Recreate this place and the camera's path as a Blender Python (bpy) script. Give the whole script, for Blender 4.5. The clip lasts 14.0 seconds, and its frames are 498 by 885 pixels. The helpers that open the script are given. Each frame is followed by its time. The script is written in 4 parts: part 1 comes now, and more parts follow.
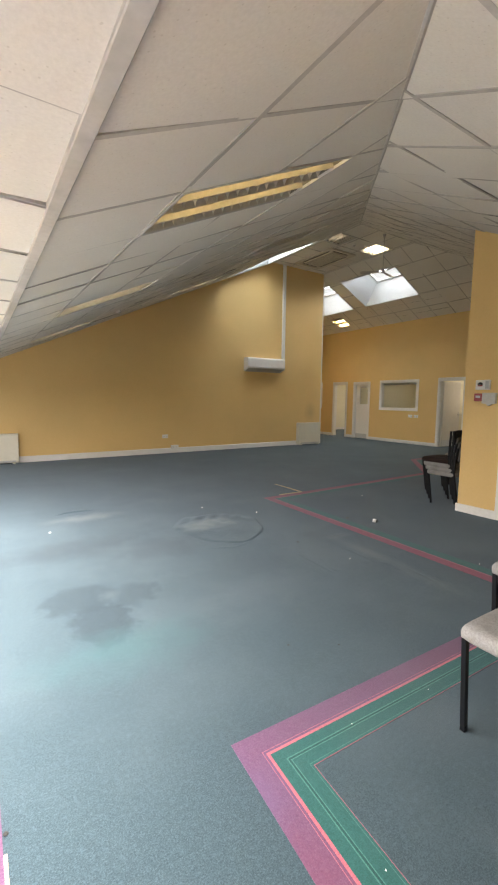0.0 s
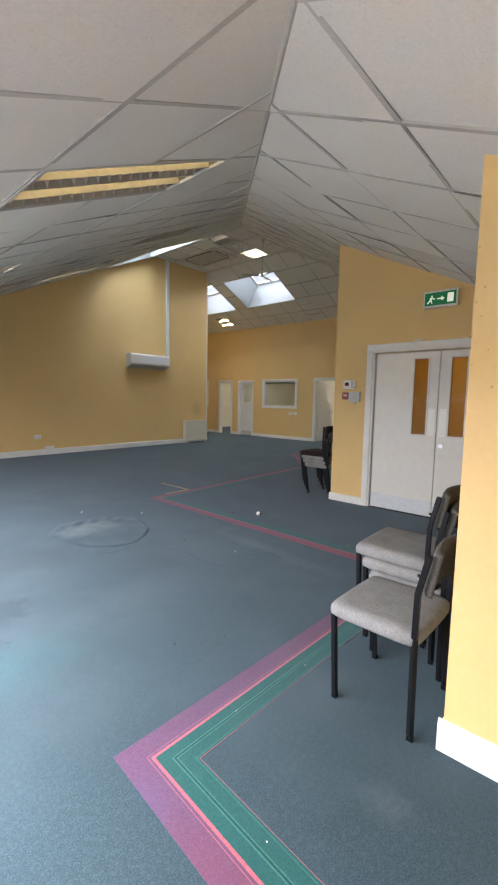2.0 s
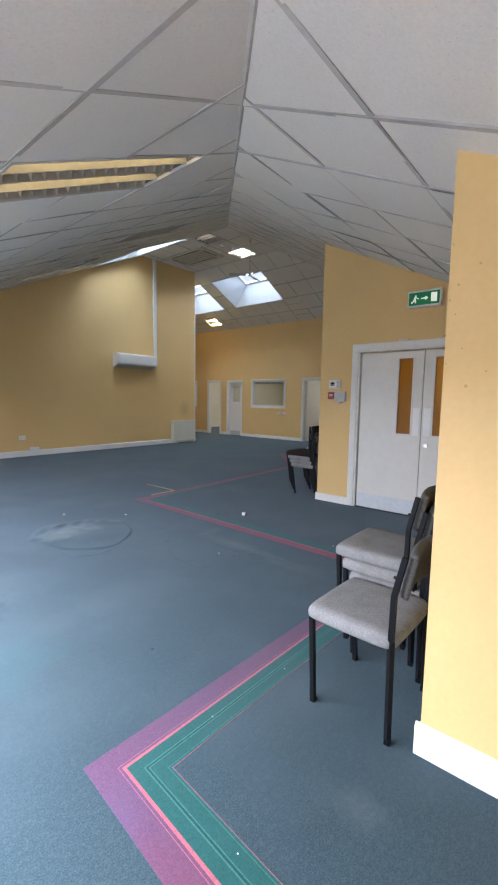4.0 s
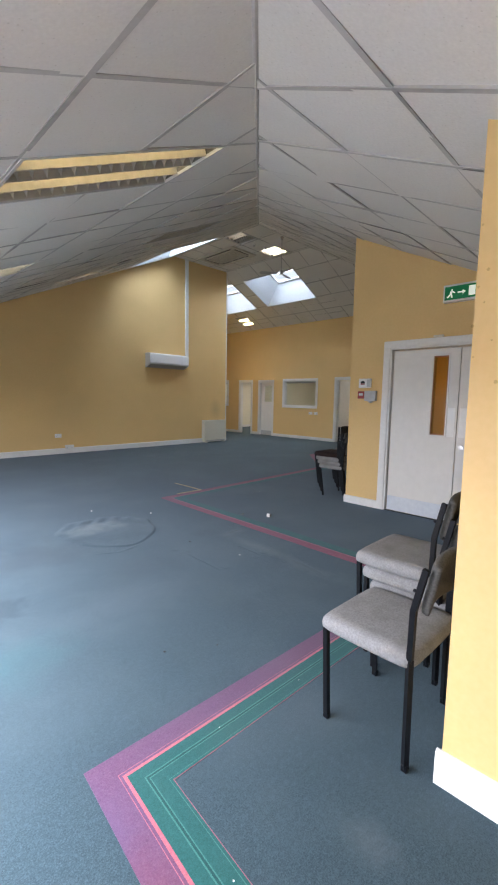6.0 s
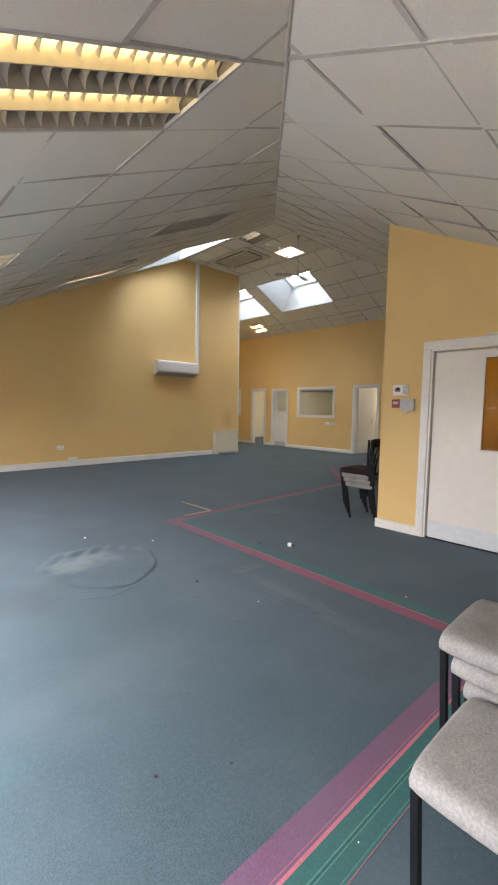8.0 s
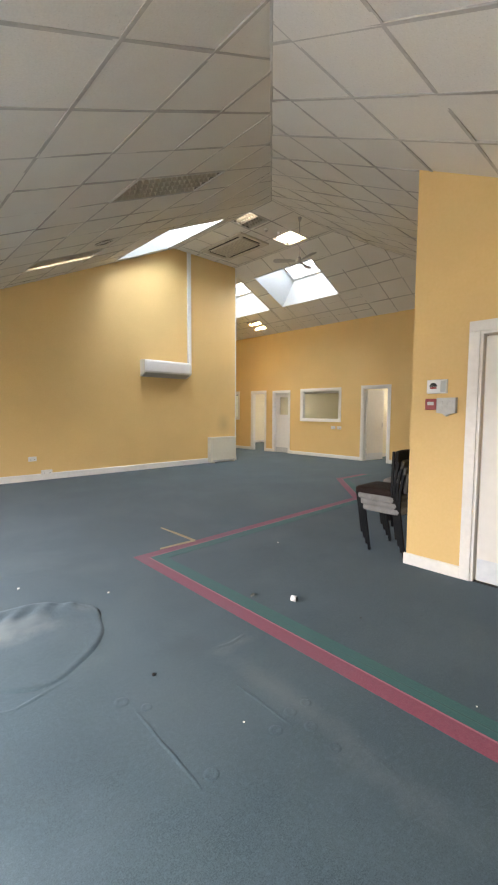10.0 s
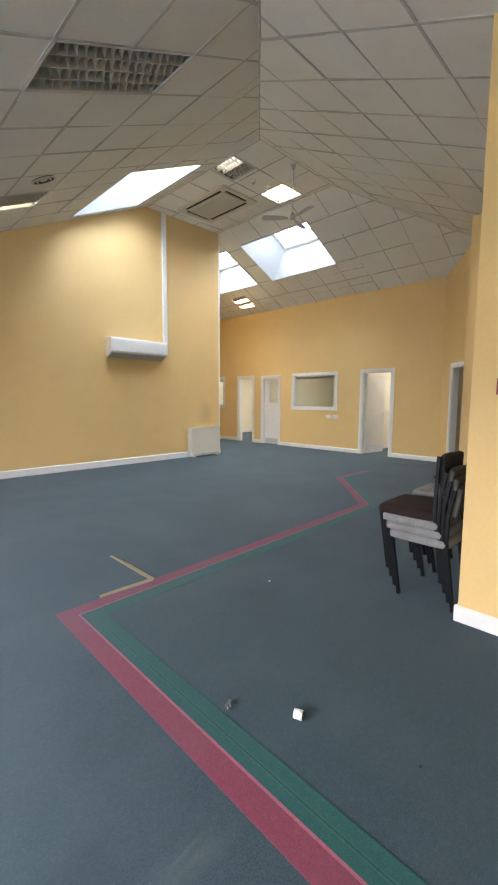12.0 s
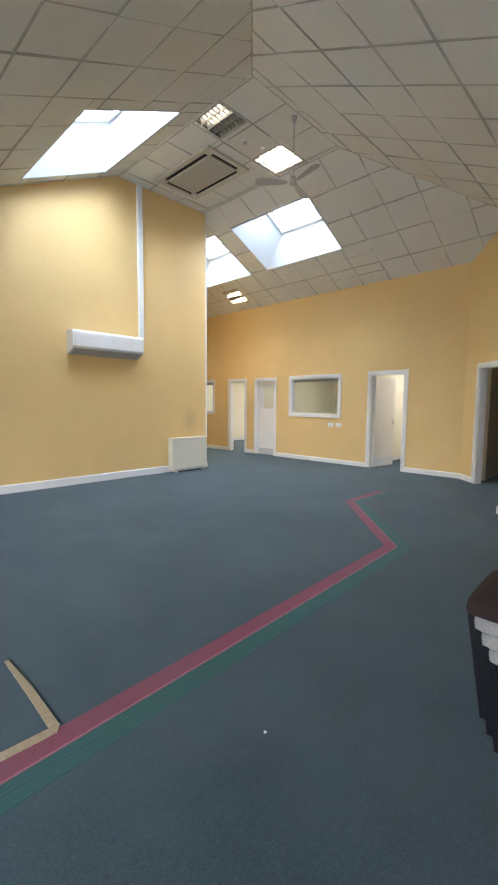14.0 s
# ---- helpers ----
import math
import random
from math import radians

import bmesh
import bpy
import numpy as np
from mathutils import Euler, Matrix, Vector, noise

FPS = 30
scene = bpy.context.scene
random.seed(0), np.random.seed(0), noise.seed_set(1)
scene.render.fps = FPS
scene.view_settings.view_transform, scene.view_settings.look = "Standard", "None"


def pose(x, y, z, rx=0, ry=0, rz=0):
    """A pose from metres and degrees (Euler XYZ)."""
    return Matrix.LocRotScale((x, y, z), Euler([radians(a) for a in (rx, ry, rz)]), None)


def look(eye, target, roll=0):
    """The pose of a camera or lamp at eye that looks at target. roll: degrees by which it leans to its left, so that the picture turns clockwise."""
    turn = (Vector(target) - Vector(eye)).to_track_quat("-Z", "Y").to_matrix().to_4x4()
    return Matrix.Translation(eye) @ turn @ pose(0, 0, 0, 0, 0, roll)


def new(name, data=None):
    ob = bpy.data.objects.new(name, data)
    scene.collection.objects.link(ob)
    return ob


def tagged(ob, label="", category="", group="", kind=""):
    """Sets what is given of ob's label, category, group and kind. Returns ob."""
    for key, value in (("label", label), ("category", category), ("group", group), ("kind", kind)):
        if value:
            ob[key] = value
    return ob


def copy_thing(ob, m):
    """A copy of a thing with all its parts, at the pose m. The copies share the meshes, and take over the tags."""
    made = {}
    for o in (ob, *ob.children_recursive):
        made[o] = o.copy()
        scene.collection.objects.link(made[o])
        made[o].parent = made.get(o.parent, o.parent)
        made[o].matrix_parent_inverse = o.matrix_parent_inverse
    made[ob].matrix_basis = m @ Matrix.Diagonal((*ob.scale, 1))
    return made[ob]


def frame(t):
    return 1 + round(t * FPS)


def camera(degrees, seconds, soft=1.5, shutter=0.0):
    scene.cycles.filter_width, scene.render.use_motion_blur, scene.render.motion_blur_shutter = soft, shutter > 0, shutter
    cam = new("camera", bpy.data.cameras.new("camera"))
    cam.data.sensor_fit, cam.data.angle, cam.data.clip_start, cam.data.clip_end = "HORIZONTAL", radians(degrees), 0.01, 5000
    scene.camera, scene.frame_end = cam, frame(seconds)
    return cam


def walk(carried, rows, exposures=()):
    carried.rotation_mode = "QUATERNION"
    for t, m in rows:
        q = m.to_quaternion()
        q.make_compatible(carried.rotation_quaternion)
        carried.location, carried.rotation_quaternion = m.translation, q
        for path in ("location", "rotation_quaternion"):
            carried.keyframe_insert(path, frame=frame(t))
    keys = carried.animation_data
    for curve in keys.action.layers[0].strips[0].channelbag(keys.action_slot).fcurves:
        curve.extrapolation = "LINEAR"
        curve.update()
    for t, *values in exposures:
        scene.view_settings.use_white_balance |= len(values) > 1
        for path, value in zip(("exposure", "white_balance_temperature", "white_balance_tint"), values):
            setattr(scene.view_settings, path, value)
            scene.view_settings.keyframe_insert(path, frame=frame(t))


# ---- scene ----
cam = camera(62.0, 14.0, soft=2.1)
PATH = [
    (0, (0.32, 0.416, 1.398), (1.415, 2.077, 1.189), 0.7),
    (0.5, (0.322, 0.419, 1.398), (1.531, 1.998, 1.189), 0.8),
    (1, (0.324, 0.414, 1.4), (1.644, 1.902, 1.189), 0.9),
    (1.5, (0.331, 0.405, 1.396), (1.749, 1.8, 1.186), 0.9),
    (2, (0.347, 0.389, 1.394), (1.844, 1.698, 1.183), 1.0),
    (2.5, (0.364, 0.371, 1.395), (1.916, 1.614, 1.182), 0.8),
    (5, (0.476, 0.354, 1.391), (1.95, 1.689, 1.18), 0.9),
    (5.5, (0.513, 0.347, 1.387), (1.953, 1.719, 1.174), 0.9),
    (6, (0.545, 0.346, 1.385), (1.963, 1.741, 1.172), 1.0),
    (6.5, (0.586, 0.406, 1.388), (1.992, 1.813, 1.178), 0.9),
    (7, (0.675, 0.57, 1.384), (2.071, 1.989, 1.191), 1.0),
    (7.5, (0.815, 0.735, 1.383), (2.201, 2.166, 1.206), 1.1),
    (10, (1.837, 1.599, 1.387), (3.21, 3.046, 1.235), 0.3),
    (10.5, (2.038, 1.85, 1.382), (3.444, 3.263, 1.216), 0.0),
    (11, (2.253, 2.027, 1.38), (3.656, 3.441, 1.203), 0.0),
    (11.5, (2.526, 2.245, 1.377), (3.929, 3.657, 1.179), 0.2),
    (12, (2.772, 2.486, 1.376), (4.181, 3.89, 1.165), 0.3),
    (12.5, (3.047, 2.721, 1.359), (4.456, 4.125, 1.157), 0.5),
    (13, (3.293, 2.966, 1.384), (4.71, 4.361, 1.174), 0.6),
    (13.5, (3.514, 3.182, 1.4), (4.935, 4.574, 1.195), 0.5),
    (14, (3.789, 3.419, 1.39), (5.22, 4.804, 1.202), 0.5),
]
walk(cam, [(t, look(eye, target, roll)) for t, eye, target, roll in PATH],
     exposures=[(0.0, -0.05, 7450, 16), (1.0, -0.05, 7150, 16), (2.0, -0.04, 6450, 16), (5.0, -0.02, 5850, 17), (7.5, 0.12, 6700, 18), (10.0, 0.75, 6950, 17), (12.5, 0.88, 6200, 16), (14.0, 0.97, 6050, 15)])


# ---- light ----
world = bpy.data.worlds.new("sky")
scene.world = world
world.use_nodes = True
sky = world.node_tree.nodes.new("ShaderNodeTexSky")
sky.sky_type, sky.sun_disc = "NISHITA", False
sky.sun_elevation, sky.sun_rotation = radians(40), radians(250)
cloud = world.node_tree.nodes.new("ShaderNodeMix")          # a bright overcast veil over the blue
cloud.data_type, cloud.inputs[0].default_value, cloud.inputs[7].default_value = "RGBA", 0.9, (8.6, 9.0, 9.4, 1)
world.node_tree.links.new(sky.outputs[0], cloud.inputs[6])
world.node_tree.links.new(cloud.outputs[2], world.node_tree.nodes["Background"].inputs[0])
world.node_tree.nodes["Background"].inputs[1].default_value = 0.12

sun = new("sun", bpy.data.lights.new("sun", "SUN"))
sun.data.energy, sun.data.angle, sun.data.color = 1.0, radians(15), (1, 0.96, 0.9)
sun.matrix_world = pose(0, 0, 20, 40, 0, -110)


def area(name, m, sx, sy, watts, color):
    lamp = bpy.data.lights.new(name, "AREA")
    lamp.shape, lamp.size, lamp.size_y, lamp.energy, lamp.color = "RECTANGLE", sx, sy, watts, color
    ob = new(name, lamp)
    ob.matrix_world = m
    return ob


# ---- plan ----
H, X0, Y0, X1 = 5.27, 7.6, 7.11, 9.525          # flat top of the roof and its edges
BL, BR, BF = 0.457, 0.479, 0.4926               # slopes of the three pitches
XS = 0.6                                        # edge of the flat soffit
ZS = H - BL * (X0 - XS)
YS = Y0 - (H - ZS) / BR
XF, YL, XE = 12.17, 10.33, 9.6                  # far wall, long wall, end of the long wall
XD, YR = 5.447, 3.30                            # wall with the double door, its end
XP, YP = 2.030, 0.798                           # pier
XW, YB, YN = -0.35, -1.6, 15.0
YC = 5.95                                       # where the far wall turns
XR = 8.35                                       # end of the wall behind the stacked chairs
Q0, Q1 = (9.8, 4.75), (10.385, 4.165)           # outer corner and inner corner of the set-back doorway


def roof(x, y):
    """Height of the ceiling over a place."""
    return max(ZS, min(H, H - BL * (X0 - x), H - BR * (Y0 - y), H - BF * (x - X1)))


# ---- materials ----
def material(name, rough=0.5, metal=0.0):
    m = bpy.data.materials.new(name)
    m.use_nodes = True
    b = m.node_tree.nodes["Principled BSDF"]
    b.inputs["Roughness"].default_value, b.inputs["Metallic"].default_value = rough, metal
    return m, m.node_tree, b


def node(tree, kind, **values):
    n = tree.nodes.new(kind)
    for key, value in values.items():
        n.inputs[key].default_value = value
    return n


def ramp(tree, source, stops):
    r = tree.nodes.new("ShaderNodeValToRGB")
    while len(r.color_ramp.elements) < len(stops):
        r.color_ramp.elements.new(0.5)
    for e, (at, c) in zip(r.color_ramp.elements, stops):
        e.position, e.color = at, (*c, 1) if len(c) == 3 else c
    tree.links.new(source, r.inputs[0])
    return r.outputs[0]


def mix(tree, fac, a, b, kind="MIX"):
    n = tree.nodes.new("ShaderNodeMix")
    n.data_type, n.blend_type = "RGBA", kind
    for value, socket in ((fac, n.inputs[0]), (a, n.inputs[6]), (b, n.inputs[7])):
        if hasattr(value, "links"):
            tree.links.new(value, socket)
        else:
            socket.default_value = value if not isinstance(value, tuple) else (*value[:3], 1)
    return n.outputs[2]


def noise_of(tree, scale, detail=4.0, rough=0.55, coords=None):
    n = node(tree, "ShaderNodeTexNoise", Scale=scale, Detail=detail, Roughness=rough)
    if coords is None:
        g = tree.nodes.new("ShaderNodeNewGeometry")
        coords = g.outputs["Position"]
    tree.links.new(coords, n.inputs["Vector"])
    return n.outputs[0]


def bump(tree, b, source, strength, distance=0.01):
    n = node(tree, "ShaderNodeBump", Strength=strength, Distance=distance)
    tree.links.new(source, n.inputs["Height"])
    tree.links.new(n.outputs[0], b.inputs["Normal"])


def speckled(name, low, high, scale, rough=0.6, metal=0.0, stain=None, stain_scale=1.5, relief=0.1, stain_at=(0.45, 0.7), stain_power=1.0):
    """Two scales of variation: fine grain between low and high, and wide stains."""
    m, t, b = material(name, rough, metal)
    c = ramp(t, noise_of(t, scale), [(0.3, low), (0.7, high)])
    if stain:
        f = ramp(t, noise_of(t, stain_scale, 6, 0.6), [(stain_at[0], (0, 0, 0)), (stain_at[1], (stain_power,) * 3)])
        c = mix(t, f, c, stain)
    t.links.new(c, b.inputs["Base Color"])
    if relief:
        bump(t, b, noise_of(t, scale * 1.7), relief, 0.004)
    return m


def glowing(name, color, strength, base=(0.8, 0.8, 0.8)):
    m, t, b = material(name, 0.4)
    b.inputs["Base Color"].default_value = (*base, 1)
    b.inputs["Emission Color"].default_value = (*color, 1)
    b.inputs["Emission Strength"].default_value = strength
    return m


def blot(t, x, y, rx, ry, ragged=1.7, z=None):
    """The outline of one stain or painted sheen at a place, with a ragged edge."""
    g = t.nodes.new("ShaderNodeNewGeometry")
    v = t.nodes.new("ShaderNodeVectorMath")
    v.operation = "SUBTRACT"
    v.inputs[1].default_value = (x, y, z or 0.0)
    t.links.new(g.outputs["Position"], v.inputs[0])
    w = t.nodes.new("ShaderNodeVectorMath")
    w.operation = "MULTIPLY"
    w.inputs[1].default_value = (1 / rx, 1 / ry if z is None else 0.0, 0.0 if z is None else 1 / ry)
    t.links.new(v.outputs[0], w.inputs[0])
    d = t.nodes.new("ShaderNodeVectorMath")
    d.operation = "LENGTH"
    t.links.new(w.outputs[0], d.inputs[0])
    n = node(t, "ShaderNodeMath")
    n.operation = "MULTIPLY_ADD"
    n.inputs[1].default_value, n.inputs[2].default_value = ragged, -ragged / 2
    t.links.new(noise_of(t, 2.2 / max(rx, ry), 6, 0.65), n.inputs[0])
    k = t.nodes.new("ShaderNodeMath")
    t.links.new(d.outputs["Value"], k.inputs[0])
    t.links.new(n.outputs[0], k.inputs[1])
    return k.outputs[0]


def carpet(name, low, high, worn, worn_amount=0.5, blots=()):
    """Short worn pile: speckle, trodden greyer paths, darker damp stains."""
    m, t, b = material(name, 0.95)
    b.inputs["Sheen Weight"].default_value = 0.2
    b.inputs["Sheen Tint"].default_value = (0.66, 0.82, 1.0, 1)
    b.inputs["Sheen Roughness"].default_value = 0.5
    b.inputs["Specular IOR Level"].default_value = 0.25
    c = ramp(t, noise_of(t, 190, 4, 0.75), [(0.36, low), (0.64, high)])
    c = mix(t, ramp(t, noise_of(t, 75, 4, 0.7), [(0.35, (0, 0, 0)), (0.55, (0.45,) * 3)]), c, tuple(v * 1.5 for v in low))
    c = mix(t, ramp(t, noise_of(t, 50, 6, 0.7), [(0.48, (0, 0, 0)), (0.75, (0.32,) * 3)]), c, tuple(v * 1.35 for v in high))
    c = mix(t, ramp(t, noise_of(t, 1.1, 7, 0.6), [(0.45, (0, 0, 0)), (0.75, (worn_amount,) * 3)]), c, worn)
    c = mix(t, ramp(t, noise_of(t, 0.75, 6, 0.65), [(0.56, (0, 0, 0)), (0.72, (0.2,) * 3)]), c, tuple(v * 0.45 for v in low))
    if blots:
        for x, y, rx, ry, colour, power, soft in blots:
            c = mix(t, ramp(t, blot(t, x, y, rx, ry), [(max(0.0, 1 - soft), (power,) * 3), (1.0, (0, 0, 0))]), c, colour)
    t.links.new(c, b.inputs["Base Color"])
    bump(t, b, noise_of(t, 330, 3, 0.7), 0.25, 0.004)
    return m


WALL = speckled("yellow_emulsion", (0.725, 0.505, 0.212), (0.755, 0.53, 0.236), 40, 0.62, stain=(0.65, 0.455, 0.195), stain_scale=0.9, relief=0.03, stain_power=0.4)
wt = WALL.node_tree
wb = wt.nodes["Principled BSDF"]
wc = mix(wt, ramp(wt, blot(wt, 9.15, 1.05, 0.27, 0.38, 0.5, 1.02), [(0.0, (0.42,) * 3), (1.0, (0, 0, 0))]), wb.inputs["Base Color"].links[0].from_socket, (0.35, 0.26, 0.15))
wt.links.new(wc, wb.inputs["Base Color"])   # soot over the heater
CREAM = speckled("cream_emulsion", (0.78, 0.745, 0.61), (0.82, 0.785, 0.64), 40, 0.6, stain=(0.72, 0.67, 0.53), relief=0.05, stain_power=0.4)
WHITE = speckled("white_gloss", (0.74, 0.74, 0.73), (0.80, 0.80, 0.79), 25, 0.32, stain=(0.62, 0.60, 0.56), stain_scale=3, relief=0.03, stain_power=0.2)
DOORPAINT = speckled("door_paint", (0.74, 0.725, 0.695), (0.78, 0.765, 0.735), 12, 0.38, stain=(0.70, 0.69, 0.66), stain_scale=2.2, relief=0.03, stain_power=0.2)
PLASTIC = speckled("white_plastic", (0.76, 0.76, 0.75), (0.80, 0.80, 0.79), 15, 0.4, relief=0.0)
IVORY = speckled("ivory_enamel", (0.72, 0.70, 0.60), (0.77, 0.75, 0.65), 12, 0.35, stain=(0.66, 0.62, 0.5), relief=0.02, stain_power=0.4)
TILE = speckled("mineral_tile", (0.71, 0.70, 0.67), (0.78, 0.77, 0.74), 90, 0.9, stain=(0.66, 0.64, 0.595), stain_scale=0.6, relief=0.1, stain_power=0.6)
tt = TILE.node_tree
tb = tt.nodes["Principled BSDF"]
pin = tt.nodes.new("ShaderNodeTexVoronoi")
pin.inputs["Scale"].default_value = 42.0
geo = tt.nodes.new("ShaderNodeNewGeometry")
tt.links.new(geo.outputs["Position"], pin.inputs["Vector"])
holes = mix(tt, ramp(tt, pin.outputs["Distance"], [(0.08, (0.3,) * 3), (0.15, (0, 0, 0))]), tb.inputs["Base Color"].links[0].from_socket, (0.36, 0.34, 0.30))
tt.links.new(holes, tb.inputs["Base Color"])   # pinholes of the mineral board
GRID = speckled("ceiling_grid", (0.47, 0.465, 0.45), (0.55, 0.545, 0.53), 30, 0.7, stain=(0.31, 0.30, 0.285), stain_scale=1.1, relief=0.0, stain_at=(0.42, 0.66), stain_power=0.8)
SHAFT = speckled("white_plaster", (0.50, 0.52, 0.525), (0.54, 0.56, 0.565), 20, 0.7, relief=0.03)
BLACK = speckled("black_tube", (0.003, 0.004, 0.006), (0.006, 0.007, 0.009), 60, 0.45, relief=0.03)
BLACK.node_tree.nodes["Principled BSDF"].inputs["Specular IOR Level"].default_value = 0.2
GAPSHADE = speckled("gap_shade", (0.005, 0.005, 0.005), (0.009, 0.009, 0.009), 60, 0.8)
GREYCLOTH = speckled("grey_upholstery", (0.19, 0.188, 0.188), (0.29, 0.286, 0.286), 130, 0.95, stain=(0.17, 0.163, 0.157), stain_scale=9, relief=0.5, stain_power=0.6)
BROWNCLOTH = speckled("brown_upholstery", (0.012, 0.005, 0.004), (0.024, 0.010, 0.008), 150, 0.95, relief=0.5)
BACKCLOTH = speckled("dark_grey_upholstery", (0.06, 0.058, 0.052), (0.12, 0.115, 0.105), 130, 0.95, relief=0.4)
DARKCLOTH = speckled("black_upholstery", (0.012, 0.012, 0.013), (0.022, 0.02, 0.02), 150, 0.95, relief=0.5)
STEEL = speckled("brushed_steel", (0.55, 0.55, 0.56), (0.65, 0.65, 0.66), 60, 0.35, 1.0)
LOUVRE = speckled("louvre_aluminium", (0.42, 0.40, 0.345), (0.50, 0.48, 0.42), 20, 0.4, 0.3)
DARK = speckled("dark_void", (0.01, 0.01, 0.01), (0.02, 0.02, 0.02), 20, 0.8)
KICK = speckled("kick_plate", (0.62, 0.66, 0.72), (0.70, 0.74, 0.79), 20, 0.3, relief=0.02)
REDPLASTIC = speckled("red_plastic", (0.24, 0.012, 0.016), (0.30, 0.018, 0.022), 20, 0.35)
FANGREY = speckled("fan_grey", (0.42, 0.42, 0.42), (0.48, 0.48, 0.48), 30, 0.5)
CASSETTE = speckled("aged_plastic", (0.55, 0.52, 0.45), (0.61, 0.58, 0.51), 20, 0.5, relief=0)
GRILLE = speckled("aged_grille", (0.36, 0.34, 0.29), (0.42, 0.40, 0.35), 20, 0.6, relief=0)
GREYPLASTIC = speckled("grey_plastic", (0.45, 0.46, 0.46), (0.52, 0.53, 0.53), 20, 0.45)
GREEN = glowing("exit_green", (0.0, 0.30, 0.10), 0.12, (0.0, 0.16, 0.05))
SIGNWHITE = glowing("exit_white", (0.9, 1.0, 0.7), 0.5)
TIMBER = speckled("hardwood_bead", (0.30, 0.13, 0.05), (0.42, 0.20, 0.08), 30, 0.45)
TAPE = speckled("masking_tape", (0.26, 0.21, 0.135), (0.35, 0.29, 0.195), 60, 0.7)
DUST = speckled("debris", (0.6, 0.6, 0.58), (0.75, 0.75, 0.72), 60, 0.7)
# the shade up inside the fittings is put into this dark colour
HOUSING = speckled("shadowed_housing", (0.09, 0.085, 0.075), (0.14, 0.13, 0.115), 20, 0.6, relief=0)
TUBE_ON = glowing("tube_lit", (1.0, 0.76, 0.33), 15.0)
TUBE_PALE = glowing("tube_lit_cream", (1.0, 0.90, 0.66), 26.0)
TUBE_COOL = glowing("tube_lit_white", (1.0, 0.90, 0.68), 150.0)
TUBE_LOW = glowing("tube_worn", (1.0, 0.90, 0.75), 6.0)
TUBE_WARM = glowing("tube_lit_warm", (1.0, 0.74, 0.34), 420.0)
# glow of the unseen panels added behind the doorways
ROOMGLOW = glowing("room_fill_glow", (1.0, 0.95, 0.84), 44.0)
ROOMGLOW_DIM = glowing("room_fill_glow_dim", (1.0, 0.93, 0.78), 22.0)
LOBBYGLOW = glowing("lobby_fill_glow", (1.0, 0.82, 0.5), 14.0)
TUBE_OFF = speckled("tube_dead", (0.7, 0.69, 0.66), (0.75, 0.74, 0.7), 20, 0.3, relief=0)
STAINS_AND_SHEEN = ((0.86, 3.34, 0.27, 0.24, (0.014, 0.028, 0.036), 0.78, 0.3), (1.2, 3.24, 0.24, 0.2, (0.015, 0.030, 0.039), 0.7, 0.4), (0.93, 2.95, 0.2, 0.3, (0.013, 0.027, 0.036), 0.8, 0.25),
          (1.0, 4.38, 0.75, 0.32, (0.018, 0.029, 0.036), 0.6, 0.6), (1.75, 4.0, 0.5, 0.3, (0.020, 0.031, 0.038), 0.45, 0.6), (2.3, 3.2, 0.4, 0.3, (0.022, 0.036, 0.045), 0.3, 0.7),
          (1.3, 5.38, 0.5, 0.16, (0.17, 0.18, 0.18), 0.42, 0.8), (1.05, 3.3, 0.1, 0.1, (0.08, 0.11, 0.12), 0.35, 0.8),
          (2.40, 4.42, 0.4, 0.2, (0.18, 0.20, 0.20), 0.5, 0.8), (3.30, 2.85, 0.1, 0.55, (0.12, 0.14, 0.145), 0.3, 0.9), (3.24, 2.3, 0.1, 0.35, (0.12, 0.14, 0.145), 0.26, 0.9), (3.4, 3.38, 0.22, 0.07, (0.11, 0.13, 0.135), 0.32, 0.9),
          # first entry: daylight reflecting off the carpet, put into its colour as teal
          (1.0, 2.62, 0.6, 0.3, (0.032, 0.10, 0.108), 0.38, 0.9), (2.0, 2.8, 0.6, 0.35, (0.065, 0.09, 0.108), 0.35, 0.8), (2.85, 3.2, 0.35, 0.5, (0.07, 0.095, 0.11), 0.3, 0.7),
          (1.66, 0.87, 0.09, 0.12, (0.12, 0.14, 0.15), 0.25, 0.9), (2.0, 1.35, 0.25, 0.2, (0.07, 0.09, 0.105), 0.3, 0.8), (3.2, 3.55, 0.2, 0.16, (0.025, 0.038, 0.047), 0.4, 0.7))
CARPET = carpet("blue_grey_carpet", (0.013, 0.027, 0.034), (0.053, 0.086, 0.104), (0.066, 0.096, 0.112), blots=STAINS_AND_SHEEN)
CARPET_PURPLE = carpet("purple_carpet", (0.07, 0.028, 0.064), (0.136, 0.070, 0.124), (0.12, 0.085, 0.13), 0.7, ((1.03, 0.85, 0.3, 0.6, (0.16, 0.042, 0.072), 0.7, 0.8), (1.07, 1.5, 0.2, 0.22, (0.105, 0.07, 0.145), 0.4, 0.9), (2.6, 1.6, 0.9, 0.25, (0.12, 0.05, 0.075), 0.4, 0.9)))
CARPET_RED = carpet("red_carpet", (0.135, 0.02, 0.042), (0.22, 0.048, 0.075), (0.13, 0.07, 0.09), 0.5)
CARPET_PINK = carpet("pink_carpet", (0.25, 0.062, 0.085), (0.37, 0.122, 0.145), (0.26, 0.12, 0.15), 0.6)
CARPET_DULL = carpet("dull_red_carpet", (0.23, 0.065, 0.095), (0.32, 0.115, 0.145), (0.2, 0.09, 0.11), 0.5)
CARPET_GREEN = carpet("green_carpet", (0.006, 0.052, 0.048), (0.019, 0.095, 0.086), (0.035, 0.085, 0.08), 0.6)
